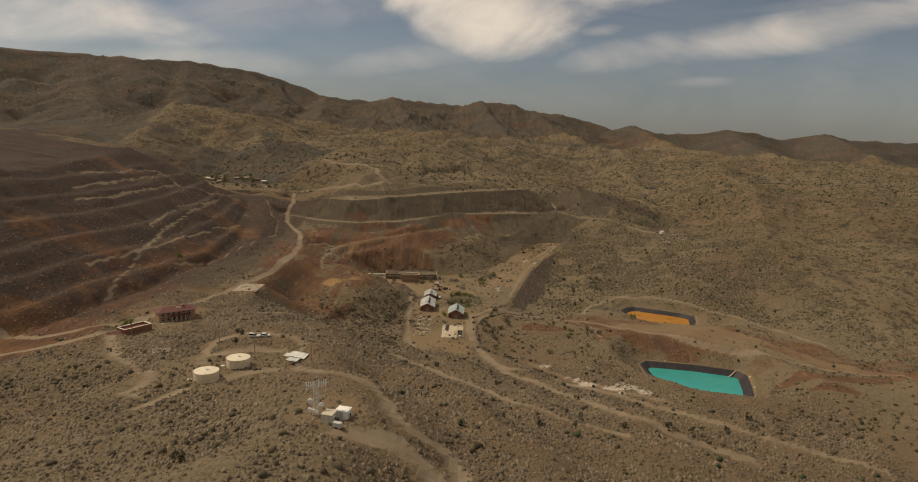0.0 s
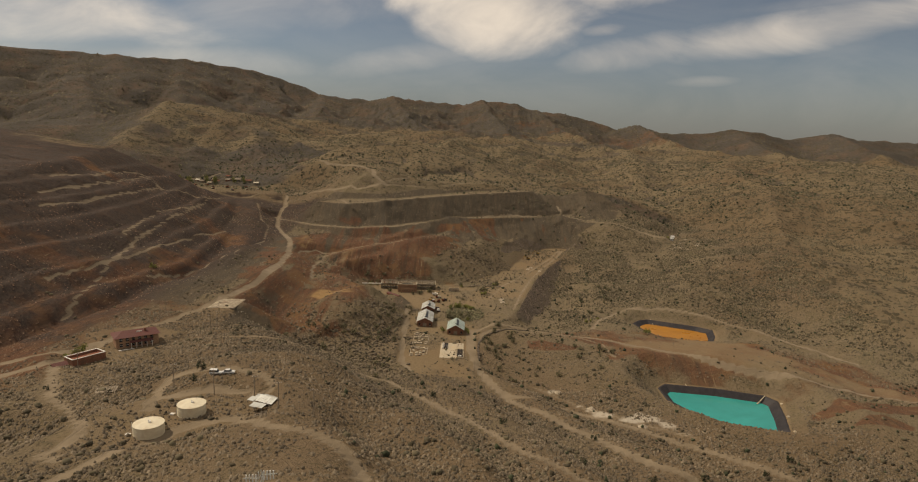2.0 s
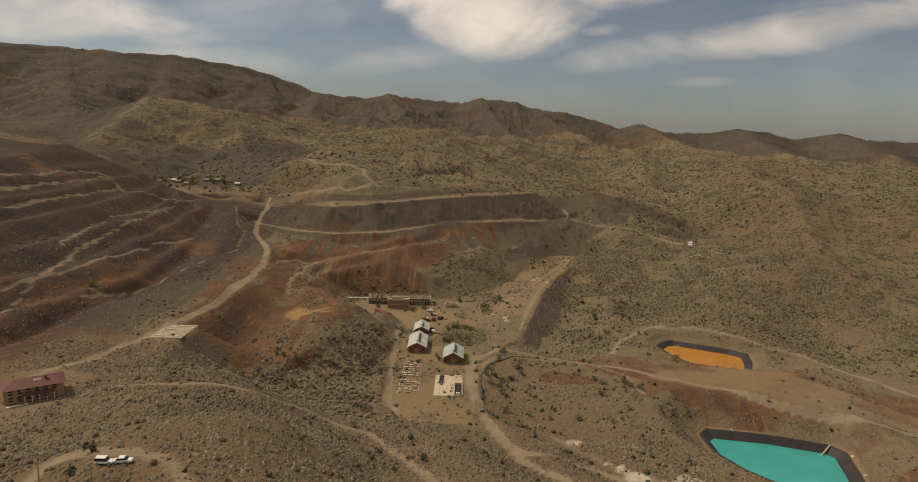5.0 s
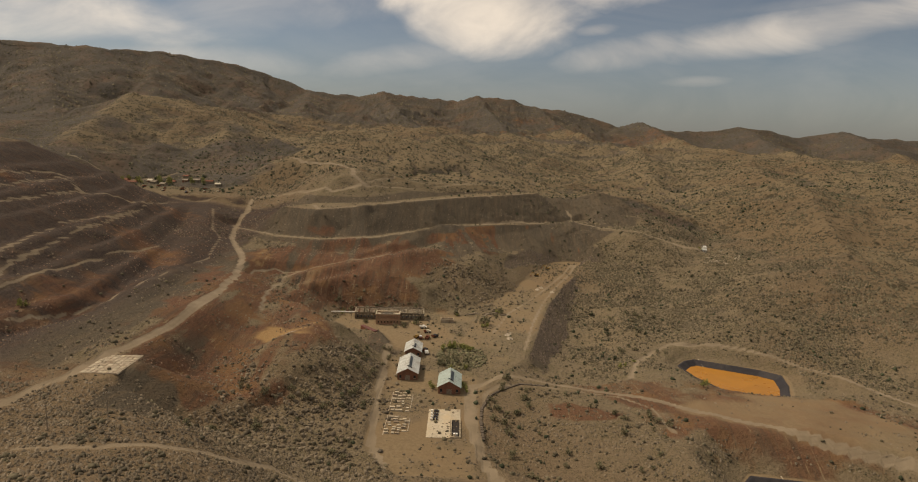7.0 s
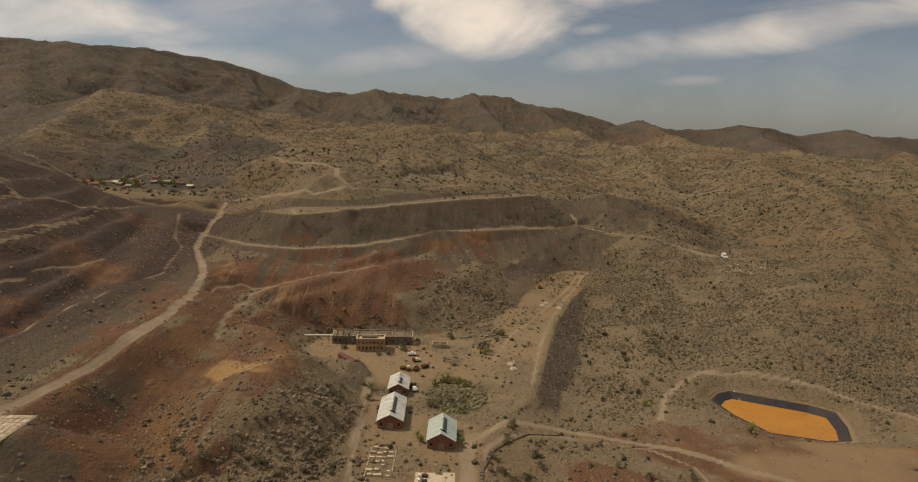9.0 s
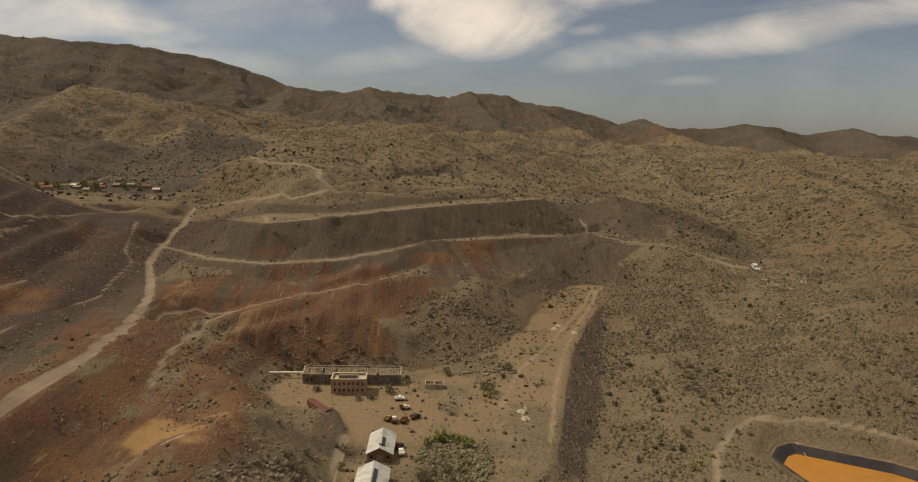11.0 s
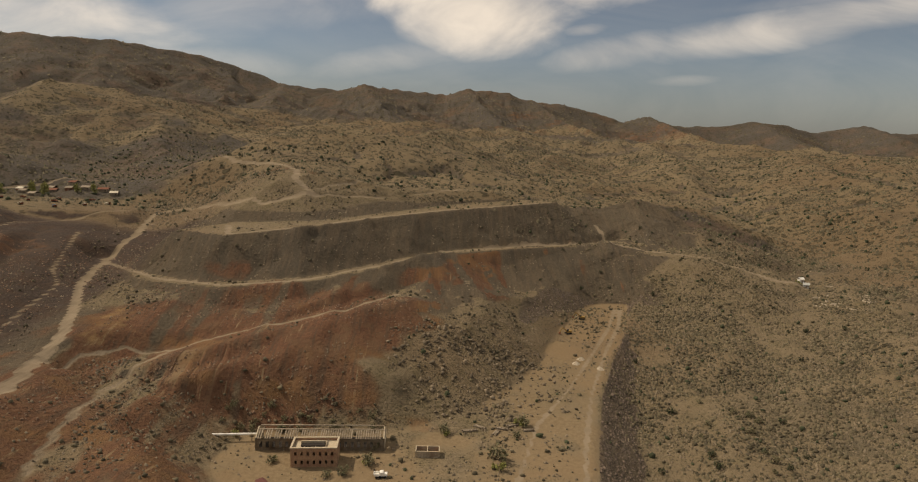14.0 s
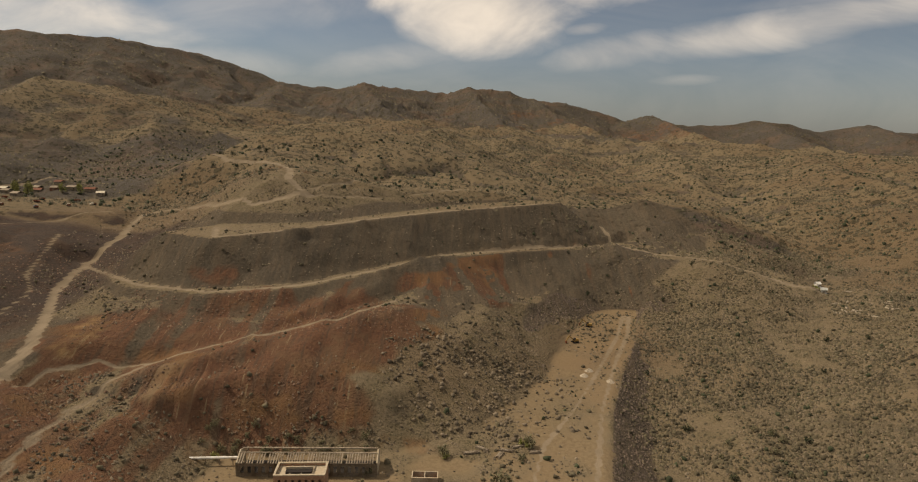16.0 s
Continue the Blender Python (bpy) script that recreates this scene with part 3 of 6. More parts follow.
road(5, (-229, 1023), (-208, 1001), (-183, 996), (-141, 952), (-125, 902), (-122, 884), (-113, 876), (-105, 869))
road(4.2, (-105, 869), (-138, 850), (-172, 872), (-222, 925), (-249, 916))
road(2.4, (-104, 880), (-80, 920), (-54, 980), (-18, 978))
road(2.6, (136, 970), (139, 952), (137, 912))
road(2.6, (137, 910), (169, 896), (212, 873), (246, 843), (262, 836))
road(3.2, (-130, 345), (-104, 341), (-84, 357), (-66, 384), (-39, 380), (-15, 338), (5, 307), (17, 280))
road(2.5, (117, 336), (78, 370), (46, 408))
road(2.4, (-30, 757), (-57, 718), (-86, 694), (-108, 683), (-128, 672), (-136, 656), (-138, 629), (-135, 600), (-132, 583), (-128, 568))
road(1.9, (-128, 672), (-150, 668), (-160, 652), (-158, 630))
road(1.7, (-259, 826), (-228, 745), (-215, 728), (-196, 653), (-195, 570), (-201, 493), (-210, 454))
road(2.2, (-239, 396), (-235, 417), (-232, 445), (-229, 468), (-228, 508), (-230, 575), (-231, 647))
road(2.2, (-214, 371), (-221, 400), (-231, 447), (-244, 516), (-258, 606), (-274, 684), (-309, 836), (-262, 895))
road(2.2, (-294, 475), (-289, 499), (-290, 546), (-299, 617), (-315, 688))
road(2.2, (-308, 494), (-306, 537), (-316, 614), (-335, 695), (-310, 683))
road(2.5, (-327, 521), (-326, 556), (-323, 593), (-340, 673), (-340, 710), (-310, 684), (-302, 722), (-290, 744))
road(1.7, (-248, 497), (-262, 560), (-270, 620), (-272, 690))
road(3, (-480, 950), (-426, 958), (-391, 990), (-356, 1034), (-300, 1030))
road(3.5, (-228, 800), (-218, 786), (-167, 743), (-125, 729), (-89, 741), (-52, 786), (-5, 850), (54, 891), (120, 926), (152, 947))
road(3, (-150, 812), (-136, 771), (-95, 804), (-60, 850), (-6, 901), (84, 960))
road(1.8, (-118, 858), (-60, 905), (10, 985), (90, 1040))
road(2.4, (45, 566), (58, 631), (72, 684), (94, 745), (113, 790), (124, 828))
road(2.2, (26, 600), (40, 650), (62, 690), (85, 740), (105, 785), (120, 828))

# ---- the ground: one sheet to the horizon ----
def spaced(lo, a, b, hi, fine, grow):
    """Positions fine steps apart from a to b, and wider and wider beyond."""
    mid = list(np.arange(a, b + 0.1, fine))
    left, right, s = [], [], fine
    x = a
    while x > lo:
        s = min(s * grow, 60)
        x -= s
        left.append(x)
    x, s = b, fine
    while x < hi:
        s = min(s * grow, 60)
        x += s
        right.append(x)
    return np.array(left[::-1] + mid + right)


XS, YS = spaced(-3600, -300, 330, 3600, 2.3, 1.018), spaced(-1600, 110, 960, 3900, 2.6, 1.012)
GX, GY = np.meshgrid(XS, YS)
GZ = height(GX, GY)


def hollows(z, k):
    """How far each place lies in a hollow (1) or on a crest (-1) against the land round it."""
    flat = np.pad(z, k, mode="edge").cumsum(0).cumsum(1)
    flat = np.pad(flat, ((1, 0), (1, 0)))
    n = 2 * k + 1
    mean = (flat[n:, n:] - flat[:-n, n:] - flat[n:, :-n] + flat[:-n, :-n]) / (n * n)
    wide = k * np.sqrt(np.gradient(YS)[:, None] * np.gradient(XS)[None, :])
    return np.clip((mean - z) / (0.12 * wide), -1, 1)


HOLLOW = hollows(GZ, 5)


def soils(px, py, z):
    """Which soil lies where: six numbers from 0 to 1."""
    wob = 6 * fractal(px, py, 25, 3, 41)
    dirt = np.clip(0.60 + 0.6 * fractal(px, py, 22, 4, 76), 0.25, 0.95) * ramp(6, -2, inside(px, py, YARD) + 0.6 * wob)
    lane = np.zeros(px.shape)
    for road, wide in ROADS:
        m = window(px, py, road, 20)
        d = along(px[m], py[m], [(x, y, 0) for x, y in road])[0]
        lane[m] = np.maximum(lane[m], (0.74 if wide < 2.6 else 1.0) * ramp(wide * 0.5 + 1.0, wide * 0.5 - 0.4, d + 0.12 * wob[m]))
        dirt[m] = np.maximum(dirt[m], 0.45 * ramp(wide * 0.5 + 4, wide * 0.5, d + 0.4 * wob[m]))
    for ring in (MID_BENCH, TOP_BENCH):
        dirt = np.maximum(dirt, 0.42 * ramp(3, -4, inside(px, py, ring) + 0.3 * wob))
    for ring, _, _, _ in PADS[4:-1]:
        dirt = np.maximum(dirt, 0.5 * ramp(4, -2, inside(px, py, ring) + 0.7 * wob))
    dirt = np.maximum(dirt, 0.62 * ramp(8, -6, inside(px, py, [(108, 478), (140, 452), (200, 432), (262, 412), (300, 385), (300, 410), (240, 470), (218, 520), (150, 520)]) + wob) * np.clip(0.85 + 0.6 * fractal(px, py, 30, 3, 84), 0.2, 1))
    for ring in (POOL, POND):
        dirt = np.maximum(dirt, 0.7 * ramp(5, 1, inside(px, py, ring) + 0.35 * wob))
    slope = np.hypot(*np.gradient(z, YS, XS)) if z.shape == GX.shape else 0 * z
    streak = fractal(px, py * 0.10, 7, 3, 71)
    red = ramp(34, 0, inside(px, py, [(-168, 660), (-152, 560), (-146, 460), (-116, 440), (-95, 480), (-85, 560), (-92, 640), (-40, 655), (-20, 690), (-34, 735), (-130, 720)]) + 2.5 * wob + 22 * fractal(px, py, 45, 3, 78) + 14 * streak)
    red *= np.clip(0.78 + 0.8 * fractal(px, py, 40, 4, 72) + 0.9 * streak, 0.15, 1)
    red = np.maximum(red, 0.75 * ramp(60, 0, inside(px, py, [(110, 480), (150, 450), (260, 430), (420, 330), (420, 400), (270, 455), (150, 510)]) + 2 * wob) * np.clip(0.55 + fractal(px, py, 50, 3, 73), 0, 1))
    red = np.maximum(red, 0.62 * ramp(-180, -205, px) * ramp(900, 800, py) * ramp(250, 320, py) * np.clip(0.05 + 1.5 * fractal(px, py, 70, 4, 44), 0, 1))
    red = np.maximum(red, 0.8 * ramp(14, -4, inside(px, py, WEST_FLOOR) + wob))
    red = np.maximum(red, 0.5 * ramp(40, -10, inside(px, py, [(-230, 280), (-170, 270), (-160, 420), (-230, 420)]) + 2 * wob))
    red = np.maximum(red, 0.5 * ramp(1950, 2100, py) * ramp(2560, 2400, py) * ramp(-250, 50, px) * ramp(1000, 700, px) * ramp(-0.15, 0.3, fractal(px, py, 110, 4, 47)))
    red = np.maximum(red, 0.5 * ramp(16, 0, along(px, py, [(-175, 935, 0), (-130, 950, 0), (-110, 900, 0)])[0] + wob))
    red = np.maximum(red, ramp(18, 0, inside(px, py, [(60, 500), (110, 474), (135, 442), (200, 436), (260, 415), (330, 360), (330, 420), (215, 520), (200, 520), (150, 535), (105, 525)]) + 2 * wob) * np.clip(0.56 + 0.5 * fractal(px, py, 35, 3, 74), 0.1, 0.85))
    for cx, cy, r in ((211, 345, 9), (214, 372, 12), (250, 376, 14), (122, 452, 16), (70, 470, 12), (300, 380, 16)):
        red = np.maximum(red, 0.95 * ramp(1.3, 0.5, np.hypot((px - cx) / (1.8 * r), (py - cy) / r) + 0.15 * wob))
    face = ramp(0.26, 0.42, slope)
    near_dump = np.maximum(ramp(75, 55, inside(px, py, MID_BENCH)), ramp(45, 30, inside(px, py, TOP_BENCH)) * ramp(120, 114, z))
    rock = np.maximum(near_dump * ramp(0.10, 0.24, slope) * ramp(-215, -185, px), face * ramp(32, 22, inside(px, py, YARD)) * ramp(38, 50, px) * ramp(0, 3, inside(px, py, YARD)) * ramp(540, 556, py))
    rock = np.maximum(rock, 0.8 * ramp(0.35, 0.6, slope) * ramp(-190, -215, px) * ramp(950, 850, py))
    rock = np.maximum(rock, 0.85 * ramp(-160, -170, px + 0.6 * wob) * ramp(390, 430, py) * ramp(720, 680, py))
    rock = np.maximum(rock, 0.9 * ramp(5, -3, inside(px, py, [(-149, 520), (-140, 430), (-133, 384), (-112, 384), (-120, 440), (-130, 515)]) + wob))
    red = np.maximum(red, ramp(8, -4, inside(px, py, [(-136, 505), (-124, 540), (-112, 545), (-114, 500), (-100, 452), (-112, 420), (-126, 445)]) + wob))
    knoll = ramp(8, -8, inside(px, py, [(-46, 666), (-20, 694), (20, 742), (50, 775), (80, 818), (94, 812), (66, 760), (50, 715), (34, 688), (14, 664), (-20, 650)]) + wob)
    rock, red = rock * (1 - 0.85 * knoll), red * (1 - 0.8 * knoll)
    pit = ramp(-180, -196, px) * ramp(900, 820, py) * ramp(200, 260, py)
    rock = np.maximum(rock, pit * np.clip(0.80 + 0.7 * fractal(px, py, 60, 4, 46), 0.2, 1.0))
    shelf = ramp(0.30, 0.15, slope) * pit * ramp(-0.35, 0.1, fractal(px, py, 60, 3, 49)) * ramp(-420, -370, px) * ramp(-215, -228, px)
    lane = np.maximum(lane, 0.36 * shelf * ramp(50, 80, 75 + 60 * fractal(px, py, 120, 2, 48)))
    rock = np.maximum(rock, 0.35 * face * ramp(40, 15, along(px, py, [(-135, 410, 0), (-150, 520, 0), (-158, 620, 0)])[0]))
    rock = np.maximum(rock, ramp(14, 4, along(px, py, [(-46, 556, 0), (-50, 574, 0), (-46, 586, 0)])[0] + 0.6 * wob))
    mid_face = near_dump * ramp(0.3, 0.5, slope) * ramp(92, 84, z)
    red = np.maximum(red, mid_face * ramp(-0.1, 0.3, streak + 1.3 * ramp(46, 14, np.abs(px - 12)) + 0.2 * ramp(120, 60, np.abs(px + 60)) - 0.45))
    rock = np.maximum(rock, 0.9 * face * ramp(30, 14, inside(px, py, LOW_BENCH)) * ramp(0.1, -0.3, streak))
    ochre = ramp(14, -6, inside(px, py, [(-118, 522), (-102, 512), (-92, 516), (-90, 530), (-100, 540), (-114, 540)]) + 2.2 * wob) * np.clip(0.7 + 1.0 * fractal(px, py, 14, 3, 75), 0.1, 1)
    ochre = np.maximum(ochre, 0.42 * ramp(8, -3, inside(px, py, [(-166, 662), (-166, 700), (-154, 700), (-154, 662)]) + wob))
    salt = np.clip(0.35 + 1.1 * fractal(px, py, 9, 3, 81), 0, 0.8) * ramp(7, -3, inside(px, py, [(57, 396), (68, 378), (90, 364), (112, 338), (116, 342), (96, 366), (76, 386), (62, 402)]) + 1.6 * wob)
    salt = np.maximum(salt, 0.6 * ramp(2, -1.5, along(px, py, [(33, 575, 0), (38, 600, 0), (45, 635, 0)])[0] + 1.2 * wob))
    salt = np.maximum(salt, 0.8 * ramp(3, -2, along(px, py, [(-99, 515, 0), (-93, 519, 0)])[0] + 0.8 * wob))
    wood_and_shade = ramp(1780, 2000, py + 0.35 * np.maximum(-px - 300, 0)) * ramp(-0.5, 0.1, fractal(px, py, 260, 4, 53)) * ramp(1000, 300, px)
    wood_and_shade = np.maximum(wood_and_shade, 0.92 * ramp(-640, -700, px + 0.12 * (py - 1440)) * ramp(1000, 1100, py))
    # hollows turn darker: thicker brush, plus gully shade painted into the tone
    wood_and_shade = np.maximum(wood_and_shade, 0.55 * ramp(0.08, 0.5, HOLLOW) * np.maximum(ramp(960, 1040, py), 0.5 * ramp(150, 200, px) * ramp(540, 600, py)))
    # mountains wholly dark: brush cover, with cloud shadow put into the colour
    wood_and_shade = np.maximum(wood_and_shade, 0.95 * ramp(1700, 1900, py - 0.25 * np.minimum(px, 0) - 0.9 * np.maximum(px, 0)) * ramp(215, 245, z))
    wood_and_shade = np.maximum(wood_and_shade, 0.95 * ramp(2150, 2450, py))
    wood_and_shade = np.maximum(wood_and_shade, ramp(-270, -320, px) * ramp(980, 1020, py) * ramp(1500, 1380, py) * np.clip(0.45 + 0.9 * fractal(px, py, 120, 3, 54), 0, 0.9) * ramp(235, 190, z))
    # brushy valley behind the road hill; the cone's shaded slope is painted dark too
    wood_and_shade = np.maximum(wood_and_shade, 0.85 * ramp(60, 0, inside(px, py, [(-640, 1010), (-500, 935), (-410, 962), (-300, 985), (-262, 1040), (-300, 1090), (-345, 1185), (-215, 1205), (-100, 1230), (-40, 1330), (-240, 1450), (-330, 1410), (-420, 1250)]) + 4 * wob))
    wood_and_shade = np.maximum(wood_and_shade, 0.8 * ramp(40, 10, along(px, py, [(160, 985, 0), (215, 975, 0), (285, 950, 0)])[0] + wob))
    wood_and_shade = np.maximum(wood_and_shade, 0.48 * ramp(70, 20, along(px, py, [(170, 975, 0), (230, 955, 0), (290, 900, 0)])[0] + wob))
    wood_and_shade = np.maximum(wood_and_shade, 0.42 * ramp(0.05, 0.45, fractal(px, py, 85, 4, 55)) * np.maximum(ramp(110, 160, px) * ramp(560, 620, py), ramp(950, 1000, py)))
    for cx, cy, rx, ry, much in ((-78, 428, 40, 30, 0.3), (122, 650, 22, 60, 0.3)):
        wood_and_shade = np.maximum(wood_and_shade, much * ramp(1.25, 0.7, np.hypot((px - cx) / rx, (py - cy) / ry) + 0.06 * wob))
    bed = ((px - 3.5) / 16) ** 2 + ((py - 547) / 23) ** 2
    dirt *= ramp(0.85, 1.1, bed)
    dirt *= np.clip(0.92 + 0.55 * fractal(px, py, 18, 4, 77) * ramp(0, -8, inside(px, py, YARD)), 0, 1)
    spur = ramp(4, -3, inside(px, py, YARD)) * ramp(600, 640, py) * ramp(8, 22, px)
    dirt = np.maximum(dirt, 0.52 * spur * np.clip(1 + 0.6 * fractal(px, py, 20, 3, 83), 0.3, 1.3))
    dirt = np.maximum(dirt, 0.48 * ramp(0.0, 0.3, streak) * ramp(3, -3, inside(px, py, [(-134, 655), (-129, 668), (-98, 674), (-83, 660), (-101, 644), (-112, 636)])))
    worn = ramp(0.15, 0.45, fractal(px, py, 26, 4, 79)) * ramp(2, -6, inside(px, py, YARD)) * ramp(560, 600, py) * ramp(-10, 0, px) * ramp(40, 26, px)
    dirt *= 1 - 0.85 * worn
    remote = np.maximum(ramp(880, 1000, py), ramp(310, 370, px))
    remote = np.maximum(remote, 0.22 * ramp(70, 140, px) * ramp(600, 680, py))
    remote = np.maximum(remote, ramp(-260, -330, px) * 0.8)
    return [np.clip(v, 0, 1) for v in (dirt, red, rock, ochre, salt, wood_and_shade, lane, remote)]


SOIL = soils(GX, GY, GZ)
rows, cols = GX.shape
verts = np.stack([GX, GY, GZ], -1).reshape(-1, 3)
index = np.arange(rows * cols).reshape(rows, cols)
quads = np.stack([index[:-1, :-1], index[:-1, 1:], index[1:, 1:], index[1:, :-1]], -1).reshape(-1, 4)
sheet = bpy.data.meshes.new("ground")
sheet.vertices.add(len(verts))
sheet.vertices.foreach_set("co", verts.ravel())
sheet.loops.add(quads.size)
sheet.loops.foreach_set("vertex_index", quads.ravel())
sheet.polygons.add(len(quads))
sheet.polygons.foreach_set("loop_start", np.arange(0, quads.size, 4))
sheet.update(calc_edges=True)
sheet.validate()
sheet.shade_smooth()
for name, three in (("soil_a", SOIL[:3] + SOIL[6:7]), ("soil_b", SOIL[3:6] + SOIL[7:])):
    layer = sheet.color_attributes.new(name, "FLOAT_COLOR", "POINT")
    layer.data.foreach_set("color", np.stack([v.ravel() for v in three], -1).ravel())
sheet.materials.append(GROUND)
ground = tagged(new("ground", sheet), "dry brown desert hills with dirt roads and red mine dumps", "ground", kind="structure")


def rest(px, py):
    """Height of the ground sheet at places, between its corners."""
    i, j = np.clip(np.searchsorted(YS, py) - 1, 0, len(YS) - 2), np.clip(np.searchsorted(XS, px) - 1, 0, len(XS) - 2)
    u, v = np.clip((px - XS[j]) / (XS[j + 1] - XS[j]), 0, 1), np.clip((py - YS[i]) / (YS[i + 1] - YS[i]), 0, 1)
    return (GZ[i, j] * (1 - u) + GZ[i, j + 1] * u) * (1 - v) + (GZ[i + 1, j] * (1 - u) + GZ[i + 1, j + 1] * u) * v


def lie(x, y):
    """Height of the ground at a place."""
    return float(rest(np.array([float(x)]), np.array([float(y)]))[0])

# ---- building kit ----
def part(name, bm, mat, parent, label=""):
    me = bpy.data.meshes.new(name)
    bm.to_mesh(me)
    bm.free()
    me.materials.append(mat)
    ob = new(name, me)
    ob.parent = parent
    return tagged(ob, label)


def thing(name, label, category, x, y, z=None, turn=0.0, group=""):
    ob = new(name)
    ob.empty_display_size = 0.5
    ob.matrix_world = pose(x, y, lie(x, y) if z is None else z, 0, 0, turn)
    return tagged(ob, label, category, group)


def block(x0, x1, y0, y1, z0, z1, bm=None, taper=0.0, bevel=0.0):
    bm = bm or bmesh.new()
    t = taper
    lo = [bm.verts.new(p) for p in ((x0, y0, z0), (x1, y0, z0), (x1, y1, z0), (x0, y1, z0))]
    hi = [bm.verts.new(p) for p in ((x0 + t, y0 + t, z1), (x1 - t, y0 + t, z1), (x1 - t, y1 - t, z1), (x0 + t, y1 - t, z1))]
    made = [bm.faces.new(lo[::-1]), bm.faces.new(hi)] + [bm.faces.new((lo[i], lo[(i + 1) % 4], hi[(i + 1) % 4], hi[i])) for i in range(4)]
    if bevel:
        bmesh.ops.bevel(bm, geom=list({e for f in made for e in f.edges}), offset=bevel, segments=2, affect="EDGES", profile=0.6)
    return bm


def drum(x, y, z0, z1, r0, r1=None, sides=16, bm=None, cap=True):
    bm = bm or bmesh.new()
    r1 = r0 if r1 is None else r1
    ring = [[bm.verts.new((x + r * math.cos(2 * math.pi * k / sides), y + r * math.sin(2 * math.pi * k / sides), z)) for k in range(sides)] for r, z in ((r0, z0), (r1, z1))]
    for k in range(sides):
        j = (k + 1) % sides
        bm.faces.new((ring[0][k], ring[0][j], ring[1][j], ring[1][k]))
    if cap:
        bm.faces.new(ring[0][::-1])
        bm.faces.new(ring[1])
    return bm


def beam(a, b, thick, bm=None, high=None):
    """A square bar from a to b."""
    bm = bm or bmesh.new()
    a, b = Vector(a), Vector(b)
    d = (b - a).normalized()
    side = d.cross(Vector((0, 0, 1)))
    side = (side if side.length > 0.01 else Vector((1, 0, 0))).normalized() * thick / 2
    up = side.cross(d).normalized() * (high or thick) / 2
    e = [[bm.verts.new(p + s * side + t * up) for s, t in ((-1, -1), (1, -1), (1, 1), (-1, 1))] for p in (a, b)]
    for k in range(4):
        bm.faces.new((e[0][k], e[0][(k + 1) % 4], e[1][(k + 1) % 4], e[1][k]))
    bm.faces.new(e[0][::-1])
    bm.faces.new(e[1])
    return bm


def prism(points, a, b, axis="y", bm=None):
    """A solid from a closed outline of (u, z) drawn out along y or x."""
    bm = bm or bmesh.new()
    put = (lambda u, z, s: (u, s, z)) if axis == "y" else (lambda u, z, s: (s, u, z))
    r0, r1 = ([bm.verts.new(put(u, z, s)) for u, z in points] for s in (a, b))
    n = len(points)
    for k in range(n):
        bm.faces.new((r0[k], r0[(k + 1) % n], r1[(k + 1) % n], r1[k]))
    bm.faces.new(r0[::-1])
    bm.faces.new(r1)
    bmesh.ops.recalc_face_normals(bm, faces=bm.faces)
    return bm


def pierced(length, z0, z1, thick, holes):
    """A wall along x from 0 to length, facing -y, with openings (x0, x1, low, high) right through it."""
    bm = bmesh.new()
    xs = sorted({0.0, length, *[v for h in holes for v in h[:2]]})
    for a, b in zip(xs, xs[1:]):
        mid = (a + b) / 2
        cuts = sorted((h[2], h[3]) for h in holes if h[0] < mid < h[1])
        low = z0
        for c, d in cuts:
            if c > low:
                block(a, b, 0, thick, low, c, bm)
            low = d
        if low < z1:
            block(a, b, 0, thick, low, z1, bm)
    bmesh.ops.remove_doubles(bm, verts=bm.verts, dist=0.001)
    return bm


def moved(bm, m):
    bmesh.ops.transform(bm, matrix=m, verts=bm.verts)
    return bm


STEEL = material("galvanised_roof", (0.55, 0.56, 0.52), 0.55, 0.15, 2.0, 0.12, 0.25, 0.05, (0.40, 0.38, 0.33), 0.06)
STEEL_GREEN = material("pale_green_roof", (0.44, 0.52, 0.47), 0.5, 0.2, 2.0, 0.1, 0.3, 0.05, (0.38, 0.40, 0.35), 0.06)
DARK_ROOF = material("dark_glazing", (0.035, 0.045, 0.05), 0.35, 0.0, 3.0, 0.2)
BRICK = material("old_brick", (0.23, 0.105, 0.065), 0.9, 0, 3.0, 0.3, 0.4, 0.25, (0.16, 0.09, 0.06))
CONCRETE = material("weathered_concrete", (0.40, 0.33, 0.24), 0.92, 0, 1.2, 0.2, 0.25, 0.2, (0.27, 0.20, 0.135), 0.1)
PALE = material("pale_concrete", (0.45, 0.38, 0.275), 0.9, 0, 1.0, 0.15, 0.15, 0.15, (0.48, 0.38, 0.25), 0.1)
PINKISH = material("pink_stucco", (0.36, 0.225, 0.14), 0.9, 0, 1.4, 0.2, 0.3, 0.15, (0.30, 0.17, 0.11))
TANK_PAINT = material("cream_tank_paint", (0.70, 0.63, 0.47), 0.6, 0, 0.8, 0.05, 0.3, 0.03, (0.60, 0.51, 0.36))
WHITE = material("white_paint", (0.78, 0.76, 0.70), 0.6, 0, 2.0, 0.06, 0.5, 0.05, (0.62, 0.58, 0.50), 0.1)
BEIGE = material("beige_panel", (0.55, 0.49, 0.37), 0.7, 0, 1.5, 0.08, 0.5, 0.05)
RED_ROOF = material("faded_red_roof", (0.125, 0.048, 0.040), 0.75, 0, 2.0, 0.2, 0.35, 0.15, (0.15, 0.05, 0.04))
